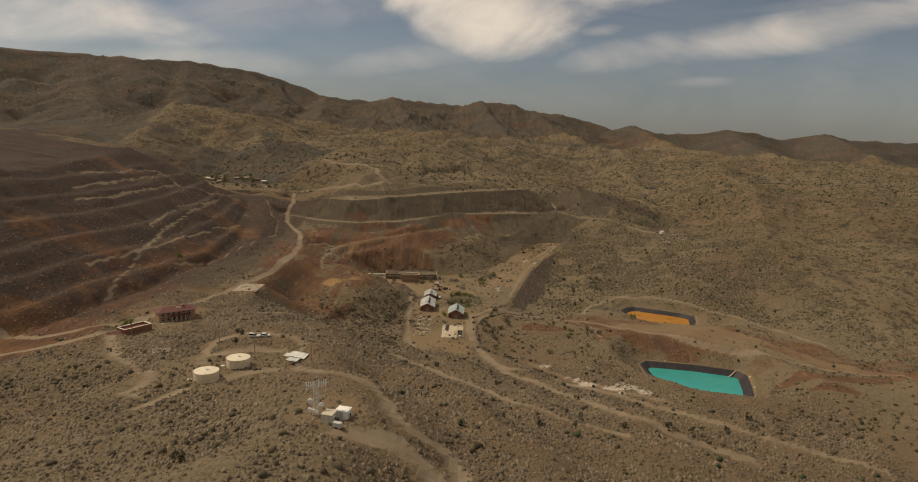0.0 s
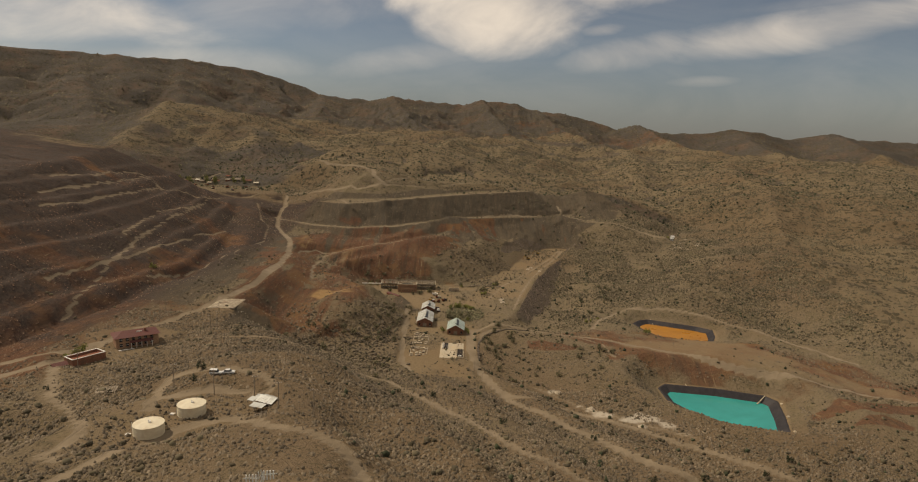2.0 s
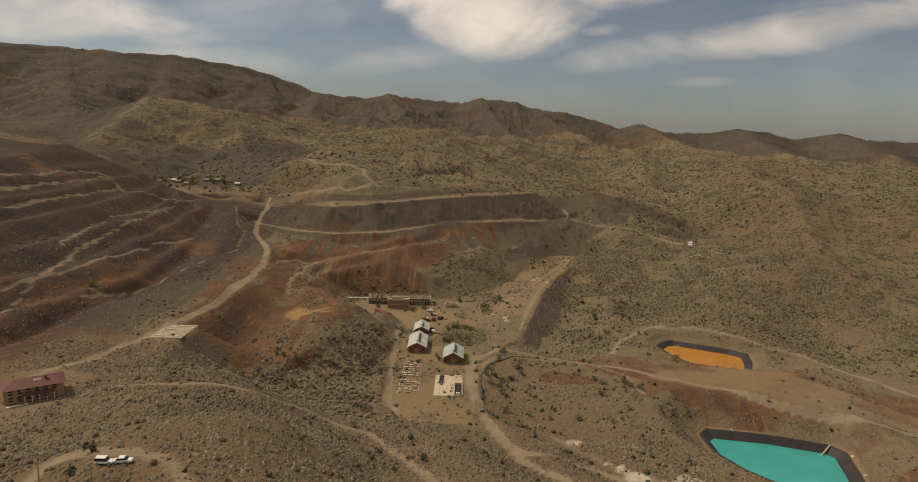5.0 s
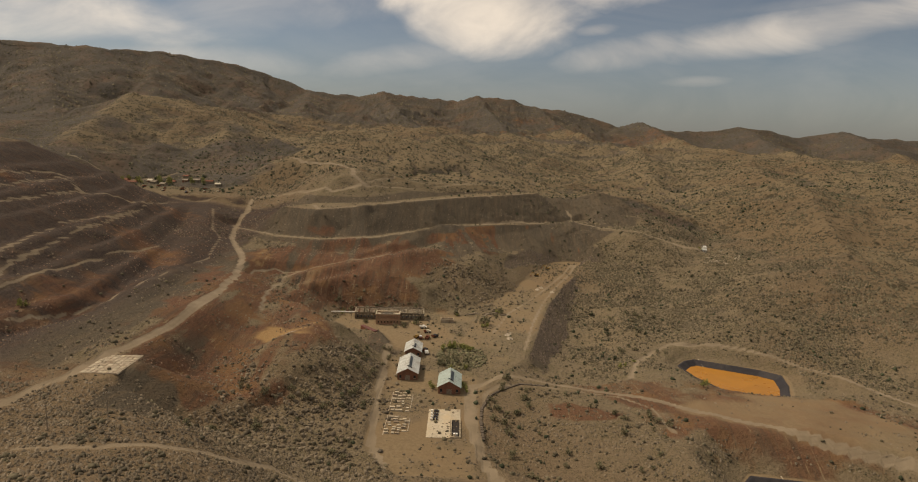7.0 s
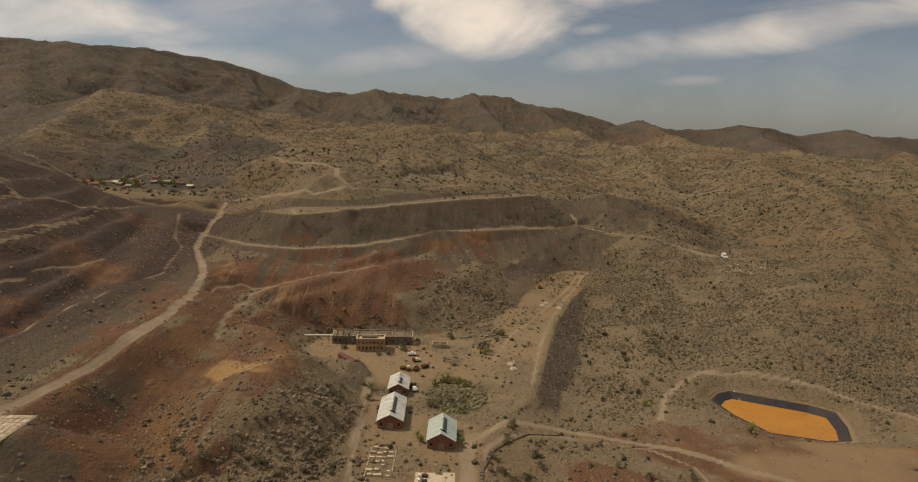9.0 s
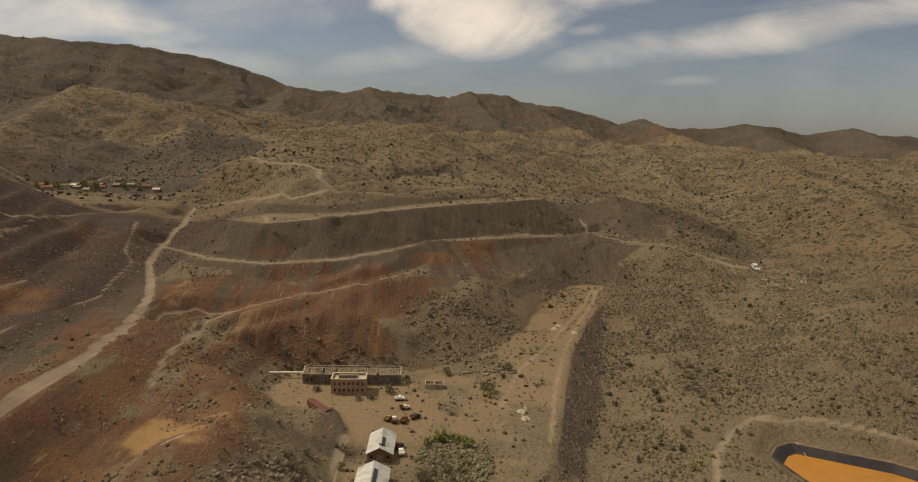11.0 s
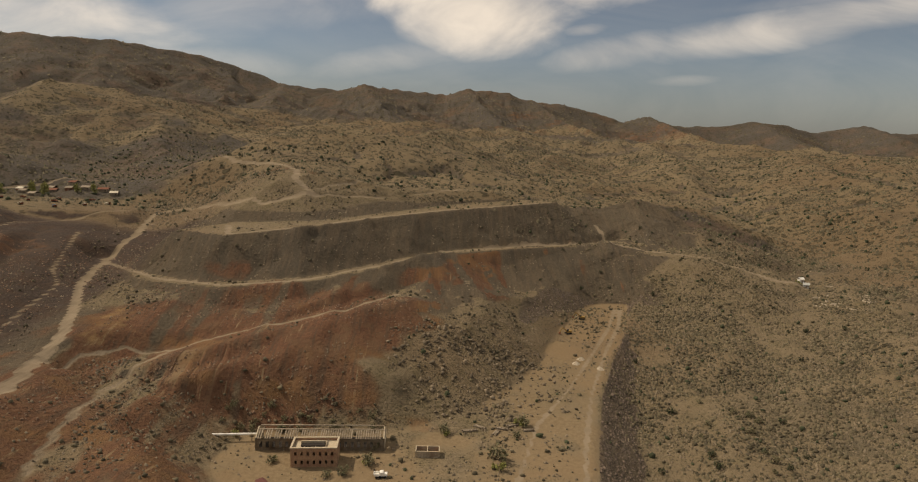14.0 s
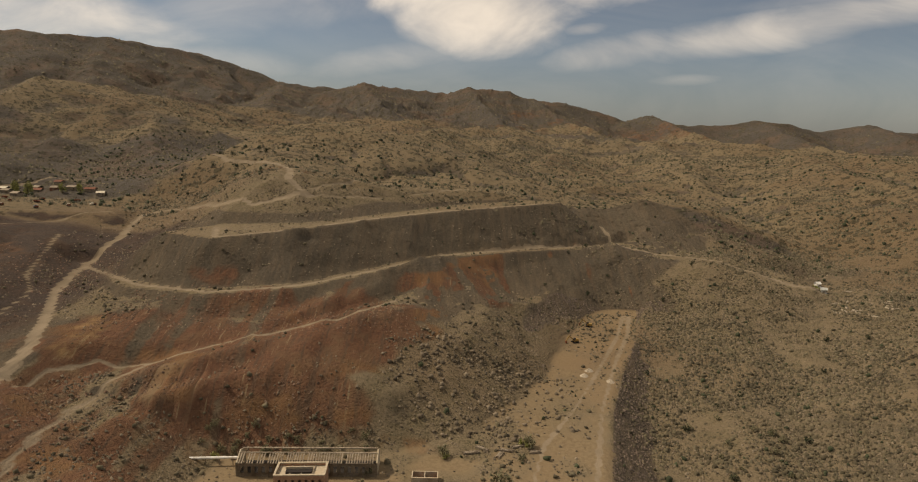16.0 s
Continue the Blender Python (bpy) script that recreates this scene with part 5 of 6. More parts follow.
# ---- boxcar of rusted steel and other scrap ----
box = thing("boxcar", "rust-red steel boxcar lying by the track", "boxcar", -60.5, 590.5, 47.2, -48)
part("body", block(-8.5, 8.5, -1.6, 1.6, 0.5, 3.0, bevel=0.15), RUST, box)
part("roof", prism([(-1.7, 3.0), (1.7, 3.0), (1.1, 3.35), (-1.1, 3.35)], -8.6, 8.6, "x"), RED_ROOF, box, "faded red curved roof")
part("door", block(-1.2, 1.2, -1.68, -1.6, 0.7, 2.8), RUST, box)
part("underframe", block(-8.2, 8.2, -1.0, 1.0, -0.3, 0.5), DARK, box)
for x, y, long, turn in ((10.3, 644.8, 7, 10), (24.5, 646.9, 6, -15), (30.5, 650.6, 8, 20), (21.5, 643.3, 5, 60), (15, 648, 6, -35), (36, 646, 5, 5)):
    th = thing("timber_stack", "stack of old grey beams lying on the dirt", "timber stack", x, y, None, turn, "timber stacks")
    for k in range(7):
        part("beam", beam((-long / 2 + 0.3 * (k % 3), -0.9 + 0.5 * (k % 4), 0.2 + 0.35 * (k // 4)), (long / 2 - 0.4 * (k % 2), -0.8 + 0.55 * (k % 4), 0.25 + 0.35 * (k // 4)), 0.32), TIMBER, th)


# ---- earth movers at the far end of the yard ----
def excavator(x, y, turn):
    th = thing("excavator", "yellow excavator parked on the dirt", "excavator", x, y, None, turn, "earth movers")
    for s in (-1, 1):
        bm = prism([(-2.0, 0.3), (-1.6, 0), (1.6, 0), (2.0, 0.3), (2.0, 0.6), (1.6, 0.9), (-1.6, 0.9), (-2.0, 0.6)], s * 1.1 - 0.3, s * 1.1 + 0.3)
        part("track", bm, BLACK_RUBBER, th)
    part("house", block(-1.9, 1.2, -1.2, 1.2, 1.0, 2.3, bevel=0.12), YELLOW, th)
    part("cab", block(0.1, 1.5, 0.2, 1.2, 1.6, 3.1, taper=0.1, bevel=0.06), GLASS, th)
    part("boom", beam((1.0, -0.2, 1.8), (4.2, -0.2, 4.4), 0.45, None, 0.6), YELLOW, th)
    arm = part("stick", beam((4.1, -0.2, 4.5), (6.0, -0.2, 1.6), 0.35, None, 0.45), YELLOW, th)
    part("bucket", prism([(5.4, 0.2), (6.4, 0.4), (6.5, 1.4), (5.8, 1.7)], -0.8, 0.4), RUST, arm)


excavator(91.5, 804, 160)
excavator(76.7, 774, 200)


# ---- long roofless ruin ----
def ruin():
    th = thing("long_ruin", "long roofless concrete powerhouse ruin with bare rafters", "ruin", -76.3, 624.6, 46.4, 1.5)
    L, D, H = 51.5, 12.0, 5.2
    for name, y in (("front_wall", 0), ("back_wall", D - 0.5)):
        holes = [(k, k + 1.3, 1.4, 4.0) for k in np.arange(1.6, L - 2, 2.6)]
        part(name, pierced(L, 0, H, 0.5, holes), CONCRETE, th)
    for x in (0, L - 0.5):
        bm = moved(pierced(D - 1.0, 0, H, 0.5, [(2, 3.4, 1.2, 3.8), (7, 8.4, 1.2, 3.8)]), Matrix.Rotation(radians(90), 4, "Z"))
        moved(bm, Matrix.Translation((x + 0.5, 0.5, 0)))
        prism([(0.5, H), (D - 0.5, H), (D / 2, H + 2.6)], x, x + 0.5, "x", bm)
        part("gable_wall", bm, PALE, th, "pale stepped gable wall")
    rng = random.Random(5)
    for k, x in enumerate(np.arange(1.3, L - 1, 0.95)):
        if rng.random() < 0.12:
            continue
        t = rng.uniform(-0.1, 0.1)
        part("rafter", beam((x, -0.4, H + 0.1), (x + t, D * 0.36, H + 2.0), 0.42, None, 0.3), TIMBER, th)
        if rng.random() < 0.9:
            part("rafter", beam((x, D + 0.3, H + 0.1), (x + t, D * 0.66, H + 2.0), 0.42, None, 0.3), TIMBER, th)
    for y in (D * 0.36, D * 0.66):
        part("purlin", beam((0.4, y, H + 2.05), (L - 0.4, y, H + 2.05), 0.35), CONCRETE, th)
    part("floor", block(0.5, L - 0.5, 0.5, D - 0.5, 0.0, 0.3), DARK, th, "near-black floor between the walls")


ruin()


def annex():
    th = thing("ruined_annex", "two-storey roofless brick ruin with empty windows", "ruin", -59.0, 612.0, 46.3, 3)
    L, D, H = 17.5, 9.0, 7.8
    holes = [(k, k + 0.9, z, z + 1.5) for z in (1.4, 4.8) for k in np.arange(1.5, L - 1.5, 2.3)]
    part("front_wall", pierced(L, 0, H, 0.5, holes), PINKISH, th)
    part("back_wall", moved(pierced(L, 0, H, 0.5, holes[::2]), Matrix.Translation((0, D - 0.5, 0))), PINKISH, th)
    for x in (0.5, L):
        part("side_wall", moved(pierced(D - 1, 0, H, 0.5, [(1.5, 2.6, 1.4, 3.1), (5, 6.1, 4.8, 6.3)]), Matrix.Translation((x, 0.5, 0)) @ Matrix.Rotation(radians(90), 4, "Z")), PINKISH, th)
    bm = bmesh.new()
    for a in ((-0.15, L + 0.15, -0.15, 0.6), (-0.15, L + 0.15, D - 0.6, D + 0.15), (-0.15, 0.6, 0.6, D - 0.6), (L - 0.6, L + 0.15, 0.6, D - 0.6)):
        block(*a, H, H + 0.35, bm)
    part("cornice", bm, PALE, th, "pale concrete cornice")
    part("inner_floor", block(0.5, L - 0.5, 0.5, D - 0.5, H - 1.1, H - 0.9), PALE, th)
    # a solid near-black block stands for the shade in the hole
    part("opening_shade", block(3.5, L - 5, 3.0, 5.2, H - 0.9, H - 0.3), DARK, th, "dark block for the shade in the collapsed roof opening")
    part("roof_curb", block(3.2, L - 4.7, 5.2, 5.7, H - 0.9, H + 0.5), PALE, th)
    for k in range(4):
        part("roof_beam", beam((1 + 4 * k, 0.5, H - 0.6), (1.2 + 4 * k, D - 0.5, H - 0.6), 0.3), TIMBER, th)


annex()

small = thing("roofless_store", "small roofless concrete store with two rooms", "ruin", -12.0, 621.2, 46.4, 0)
for a in ((0, 9.6, 0, 0.35), (0, 9.6, 4.4, 4.75), (0, 0.35, 0.35, 4.4), (9.25, 9.6, 0.35, 4.4), (4.6, 4.9, 0.35, 4.4)):
    w_ = part("wall", block(*a, -0.2, 2.6), CONCRETE, small)
    part("coping", block(a[0], a[1], a[2], a[3], 2.6, 2.75), PALE, w_, "pale coping")
part("floor", block(0.35, 9.25, 0.35, 4.4, -0.1, 0.5), RED_FLOOR, small)
pipe = thing("flume_pipe", "pale pipe on trestles running to the long ruin", "pipe", -97, 631.5, 49.5, 4)
part("tube", moved(drum(0, 0, 0, 20, 0.5, sides=12), Matrix.Rotation(radians(90), 4, "Y")), WHITE, pipe)
for k in range(4):
    part("trestle", beam((2 + 5 * k, 0, -3.5), (2 + 5 * k, 0, -0.4), 0.3), TIMBER, pipe)


# ---- foundations in front of the sheds ----
def foundation(x, y, wide, deep, label, seed):
    th = thing("foundation", label, "foundation", x, y, 46.5, 0, "foundations in front of the sheds")
    rng = random.Random(seed)
    for a in ((0, 0.4, 0, deep * 0.3), (0, 0.4, deep * 0.36, deep), (wide - 0.4, wide, deep * 0.2, deep * 0.9), (wide * 0.2, wide * 0.8, deep - 0.4, deep)):
        part("kerb", block(*a, -0.3, rng.uniform(0.12, 0.3)), CONCRETE, th)
    for col in (0.16, 0.38, 0.60, 0.82):
        for k in range(7):
            if rng.random() < 0.25:
                continue
            cx, cy = wide * col + rng.uniform(-0.5, 0.5), 1.6 + k * (deep - 3) / 6 + rng.uniform(-0.4, 0.4)
            part("pier", block(cx - rng.uniform(0.6, 1.4), cx + rng.uniform(0.6, 1.4), cy - 0.7, cy + rng.uniform(0.4, 0.9), -0.2, rng.uniform(0.35, 1.0), taper=0.1), PALE if rng.random() < 0.6 else CONCRETE, th)


foundation(-32.8, 440.5, 11.5, 20.0, "broken concrete machine footings in the dirt", 1)
foundation(-33.0, 465.0, 11.0, 24.5, "rows of pale concrete footings in the dirt", 2)
pad = thing("concrete_slab", "pale broken concrete slab with a dirt-covered corner", "slab", -12.8, 439.0, 46.4, 0)
part("slab", block(0, 11.0, 0, 30.5, -0.3, 0.35, bevel=0.08), PALE, pad)
part("slab", block(11.03, 15.8, 19.0, 31.0, -0.3, 0.30, bevel=0.08), PALE, pad)
for a in ((11.2, 15.8, 0, 0.4), (15.4, 15.8, 0.4, 19.0), (11.2, 11.6, 0.4, 19.0)):
    part("kerb", block(*a, -0.3, 0.9), PALE, pad)
part("sump", block(11.6, 15.4, 0.4, 18.9, -0.2, 0.15), DARK, pad, "dark floor of the sunken bay")
for k in range(2):
    part("block", block(12.4 + 1.2 * k, 13.3 + 1.2 * k, 3.0, 4.2, 0.15, 0.9), WHITE, pad)
rng = random.Random(9)
for k in range(12):
    th = thing("scrap_drum", "black scrap drum standing on the concrete slab", "drum", -11.2 + 1.5 * (k % 3) + rng.uniform(-0.3, 0.3), 457 + 2.9 * (k // 3) + rng.uniform(-0.5, 0.5), 46.75, 30 * k, "scrap drums on the slab")
    part("barrel", drum(0, 0, 0, 1.1, 0.55, sides=12), CAR_DARK if k % 3 else WHITE, th)
    part("hoop", drum(0, 0, 0.5, 0.58, 0.58, sides=12), RUST, th)

# ---- dark band of blocks standing in for the shaded, brush-grown cut by the yard ----
wall = thing("retaining_wall", "dark curved band for the shaded, brush-grown cut along the yard", "wall", 0, 0, 0, 0)
curve = [(13.5, 440), (12.8, 458), (13.8, 472), (18.1, 486), (24.2, 493), (35.6, 502), (50, 505)]
for (ax, ay), (bx, by) in zip(curve, curve[1:]):
    n_ = max(2, int(math.hypot(bx - ax, by - ay) / 2.2))
    for k in range(n_):
        p, q = k / n_, (k + 0.96) / n_
        a, b = (ax + (bx - ax) * p, ay + (by - ay) * p), (ax + (bx - ax) * q, ay + (by - ay) * q)
        z = min(lie(*a), lie(*b))
        part("stone", beam((*a, z + rng.uniform(-0.1, 0.15)), (*b, z + rng.uniform(-0.1, 0.15)), rng.uniform(1.1, 1.7), None, 1.1), CUT_SHADE, wall)

# ---- slab on the west bank ----
west = thing("footing_slab", "pale grid of concrete footings on the bank", "slab", -154, 415, 82.0, 1)
for i in range(7):
    for j in range(8):
        part("footing", block(0.3 + 2.2 * i, 2.0 + 2.2 * i, 0.3 + 2.7 * j, 2.5 + 2.7 * j, -0.4, 0.26 + 0.04 * ((i + j) % 3)), CONCRETE if (i * 3 + j) % 4 else PALE, west)
part("base", block(0, 15.8, 0, 22, -0.5, 0.15), CONCRETE, west)


# ---- red-roofed house and its neighbours ----
def red_house():
    th = thing("red_roofed_house", "two-storey stucco house with a faded red roof", "house", -157.6, 321.4, 87.6, 37)
    L, D, H = 18.0, 10.5, 4.9
    holes = [(k, k + 1.3, z, z + 1.6) for z in (0.5, 2.9) for k in np.arange(1.4, L - 2, 2.6)]
    part("front_wall", pierced(L, -0.5, H, 0.4, holes), PINKISH, th)
    part("back_wall", block(0, L, D - 0.4, D, -0.5, H), PINKISH, th)
    for x in (0.4, L):
        part("side_wall", moved(pierced(D - 0.8, -0.5, H, 0.4, [(2, 3.2, 2.9, 4.4), (5, 6.2, 2.9, 4.4), (7.6, 8.8, 2.9, 4.4)]), Matrix.Translation((x, 0.4, 0)) @ Matrix.Rotation(radians(90), 4, "Z")), PINKISH, th)
    for a, b, c, d in holes:
        win = part("window", block(a, b, 0.2, 0.28, c, d), GLASS, th)
        part("frame", block(a, b, 0.14, 0.2, (c + d) / 2 - 0.05, (c + d) / 2 + 0.05), WHITE, win)
    bm = bmesh.new()
    e = 0.9
    v = [bm.verts.new(p) for p in ((-e, -e, H), (L + e, -e, H), (L + e, D + e, H), (-e, D + e, H), (3.5, D / 2, H + 1.9), (L - 3.5, D / 2, H + 1.9))]
    for f in ((0, 1, 5, 4), (2, 3, 4, 5), (1, 2, 5), (3, 0, 4), (3, 2, 1, 0)):
        bm.faces.new([v[k] for k in f])
    roof = part("roof", bm, RED_ROOF, th, "hipped faded red roof")
    part("chimney", block(12.4, 13.3, D / 2 - 2.4, D / 2 - 1.5, H + 0.6, H + 2.6), BRICK, roof)
    part("roof_patch", block(9, 11.4, 3.0, 3.3, H + 0.9, H + 1.5), WHITE, roof, "pale roof cowl")
    for k in range(5):
        part("porch_post", beam((6 + 2.2 * k, -2.0, -0.6), (6 + 2.2 * k, -2.0, 2.7), 0.2), WHITE, th)
    part("porch_roof", prism([(-2.3, 2.6), (0, 3.1), (0, 3.2), (-2.3, 2.7)], 5.5, 15.3, "x"), RED_ROOF, th)
    part("front_step", block(0.5, 7.0, -3.4, -2.6, -0.6, 0.1), WHITE, th)


red_house()
shell = thing("roofless_building", "roofless building with white wall tops and a red floor", "ruin", -163.0, 297.6, 88.0, 58)
for a in ((0, 14, 0, 0.4), (0, 14, 6.6, 7.0), (0, 0.4, 0.4, 6.6), (13.6, 14, 0.4, 6.6)):
    w_ = part("wall", block(*a, -0.5, 2.6), BRICK, shell)
    part("coping", block(a[0] - 0.05, a[1] + 0.05, a[2] - 0.05, a[3] + 0.05, 2.6, 2.8), WHITE, w_, "white painted wall top")
part("floor", block(0.4, 13.6, 0.4, 6.6, 0, 1.6), RED_FLOOR, shell)
barn = thing("red_shack", "small rust-red roofed shack beside the track", "hut", -166.0, 290.0, 88.0, 50)
for a in ((0, 5, 0, 0.2), (0, 5, 3.8, 4), (0, 0.2, 0.2, 3.8), (4.8, 5, 0.2, 3.8)):
    part("wall", block(*a, -0.6, 2.3), BRICK, barn)
part("roof", prism([(-0.5, 2.3), (2, 3.3), (4.5, 2.3), (2, 3.2)], -0.4, 5.4, "x"), RED_ROOF, barn)
part("door", block(2, 3, -0.05, 0.0, -0.3, 1.9), TIMBER, barn)
ruinc = thing("collapsed_shed", "collapsed grey timber shed on the slope", "ruin", -126.5, 259.5, None, 20)
for k in range(9):
    part("plank", beam((-3 + 0.75 * k, -2.5, 0.25), (-3.2 + 0.8 * k, 2.5, 0.4 + 0.1 * (k % 2)), 0.62, None, 0.12), TIMBER, ruinc)


# ---- houses of the ghost town and the hut camp ----
def cottage(x, y, wide, deep, mat, roof, label, turn, group):
    th = thing("cottage", label, "house", x, y, None, turn, group)
    H = 2.6
    part("front_wall", moved(pierced(wide, -0.8, H, 0.2, [(wide * 0.4, wide * 0.4 + 0.9, -0.8, 2.0), (wide * 0.7, wide * 0.7 + 1.0, 0.9, 1.9)]), Matrix.Translation((-wide / 2, 0, 0))), mat, th)
    part("back_wall", block(-wide / 2, wide / 2, deep - 0.2, deep, -0.8, H), mat, th)
    for s in (-1, 1):
        part("side_wall", block(s * wide / 2 - (0.2 if s > 0 else 0), s * wide / 2 + (0.2 if s < 0 else 0), 0.2, deep - 0.2, -0.8, H), mat, th)
    for a, b in ((-0.5, deep / 2), (deep + 0.5, deep / 2)):
        part("roof_slope", prism([(a, H - 0.15), (b, H + 1.3), (b, H + 1.42), (a, H - 0.05)], -wide / 2 - 0.4, wide / 2 + 0.4, "x"), roof, th)
    part("door", block(-wide * 0.1, -wide * 0.1 + 0.9, 0.06, 0.12, -0.4, 2.0), TIMBER, th)
    return th


rng = random.Random(12)
for k, (x, y) in enumerate(((-343, 973), (-324, 968), (-311, 972), (-295, 972), (-369, 968), (-374, 934), (-340, 940), (-352, 985), (-330, 984), (-280, 962), (-392, 952), (-358, 955))):
    roof, words = ((RUST, "rusted tin"), (TIMBER, "grey plank"), (TIMBER, "grey shingle"), (RUST, "rusted tin"), (BEIGE, "faded tan"))[k % 5]
    cottage(x - 26, y, rng.uniform(6, 11), rng.uniform(5, 8), (TIMBER, BRICK, TIMBER)[k % 3], roof, "low ghost-town house with a %s roof" % words, rng.uniform(-20, 20), "ghost-town houses")
for k, (x, y) in enumerate(((-346, 882), (-319, 879), (-291, 878), (-305, 905), (-330, 902), (-352, 905), (-276, 900), (-362, 890), (-338, 915), (-315, 925), (-290, 930), (-268, 915))):
    truck(x - 22 + rng.uniform(-3, 3), y + 8 + rng.uniform(-3, 3), (RUST, BEIGE, CAR_BLUE, RUST, TIMBER)[k % 5], "derelict old truck in the ghost-town yard", rng.uniform(0, 360), group="derelict trucks in the ghost town")
for k, (x, y, a) in enumerate(((274, 862, 15), (266, 842, -20))):
    cottage(x, y, 3.8, 3.0, WHITE, (WHITE, STEEL, WHITE)[k], "small white hut in the scrub gully", a, "gully huts")
for k in range(16):
    x, y = (262 + rng.uniform(-8, 22), 835 + rng.uniform(-45, 20)) if k < 11 else (285 + rng.uniform(-6, 8), 803 + rng.uniform(-8, 6))
    th = thing("rock_pile", "pale rubble pile in the gully", "rubble pile", x, y, None, rng.uniform(0, 360), "rubble piles")
    for q in range(4):
        s = rng.uniform(0.4, 1.0)
        part("boulder", block(-s + 1.3 * q - 2, s + 1.3 * q - 2, -s * 0.7, s * 0.7, -0.3, s * 0.8, taper=s * 0.25, bevel=s * 0.2), STONE, th)
for k, (x, y) in enumerate(((84, 717), (76, 731), (72, 724), (37, 588), (36, 596), (75, 377), (60, 400), (96, 350))):
    th = thing("gravel_heap", "pale heap of broken stone on the dirt", "rubble pile", x, y, None, 40 * k, "gravel heaps")
    bm = drum(0, 0, -0.2, 1.1, 2.6, 0.5, 12)
    for v in bm.verts:
        v.co += Vector((rng.uniform(-0.4, 0.4), rng.uniform(-0.4, 0.4), rng.uniform(-0.1, 0.2)))
    part("heap", bm, STONE, th)


# ---- plants ----
def tuft_mesh(name, leaves, size, wide, high, mat, seed, hollow=0.45, lift=0.0):
    """A crown of many small leaf clumps round several centres, with gaps between them."""
    rng = np.random.RandomState(seed)
    lobes = rng.normal(0, 1, (7, 3)) * (0.45, 0.45, 0.3) + (0, 0, 0.55)
    c = lobes[rng.randint(0, 7, leaves)]
    d = rng.normal(0, 1, (leaves, 3))
    d /= np.linalg.norm(d, axis=1)[:, None]
    p = (c + d * rng.uniform(hollow, 1, (leaves, 1)) * 0.5) * (wide, wide, high) + (0, 0, lift)
    p[:, 2] = np.maximum(p[:, 2], lift * 0.7 + 0.05)
    tri = rng.normal(0, 1, (leaves, 3, 3))
    tri *= size / np.linalg.norm(tri, axis=2)[:, :, None]
    v = (p[:, None] + tri).reshape(-1, 3)
    me = bpy.data.meshes.new(name)
    me.from_pydata(v.tolist(), [], np.arange(len(v)).reshape(-1, 3).tolist())
    me.materials.append(mat)
    return me


def trunk_mesh(high, thick, seed):
    rng = random.Random(seed)
    bm = drum(0, 0, -0.4, high, thick, thick * 0.5, 8)
    for k in range(5):
        a = 2 * math.pi * k / 5 + rng.uniform(-0.4, 0.4)
        beam((0, 0, high * rng.uniform(0.3, 0.8)), (math.cos(a) * high * 0.5, math.sin(a) * high * 0.5, high * rng.uniform(1.0, 1.4)), thick * 0.6, bm)
    return bm


def tree_kind(name, label, category, mat, wide, high, leaves, size, seed, lift, group):
    th = thing(name, label, category, 0, -300, 0, 0, group)
    part("trunk", trunk_mesh(high * 0.45 + lift, 0.09 * wide + 0.05, seed), BARK, th)
    ob = new("crown", tuft_mesh("crown", leaves, size, wide, high, mat, seed, 0.35, lift))
    ob.parent = th
    return th


def plant(kind, places, rng, low, top):
    first = True
    for x, y in places:
        s = rng.uniform(low, top)
        m = pose(x, y, lie(x, y), 0, 0, rng.uniform(0, 360)) @ Matrix.Diagonal((s, s, s * rng.uniform(0.8, 1.15), 1))
        if first:
            kind.matrix_basis = m
            first = False
        else:
            one = copy_thing(kind, pose(0, 0, 0))
            one.matrix_basis = m


rng = random.Random(31)
juniper = tree_kind("juniper_tree", "dark green juniper on the dry slope", "tree", JUNIPER, 1.5, 2.4, 260, 0.34, 3, 0.3, "junipers")
spots = [(-63, 138), (2, 176), (60, 300), (48, 262), (70, 250), (90, 255), (30, 215), (110, 270), (-22, 330), (-12, 345), (20, 300), (-30, 352), (-48, 300), (-150, 262), (-94, 258), (-96, 270), (135, 300), (150, 310)]
spots += [(rng.uniform(60, 330), rng.uniform(560, 950)) for _ in range(60)] + [(rng.uniform(-230, -60), rng.uniform(960, 1100)) for _ in range(30)]
spots = [p for p in spots if inside(np.array([p[0]]), np.array([p[1]]), YARD)[0] > 12 and inside(np.array([p[0]]), np.array([p[1]]), POND)[0] > 12]
plant(juniper, spots, rng, 0.6, 1.1)
green = tree_kind("green_bush", "leafy spring-green bush on the dirt", "bush", GREEN_LEAF, 1.4, 1.9, 300, 0.3, 7, 0.2, "green bushes")
garden = []
while len(garden) < 20:
    x, y = rng.uniform(-13, 20), rng.uniform(523, 570)
    if ((x - 3.5) / 15.5) ** 2 + ((y - 547) / 22) ** 2 < 1 and (y > 559 or y < 529):
        garden.append((x, y))
garden += [(5.5, 496), (6.5, 492), (5, 500), (-14, 500), (-12.5, 496), (-31, 615), (0.6, 640), (19, 613), (21, 612), (31.5, 651), (34, 649), (-66, 616), (-171, 312), (-170, 316), (-173, 309), (-88, 636), (145, 520), (150, 528), (110, 562), (118, 570), (106, 558), (-214, 470), (-213, 472), (264, 846), (262, 848), (266, 844)]
plant(green, garden, rng, 0.7, 1.5)
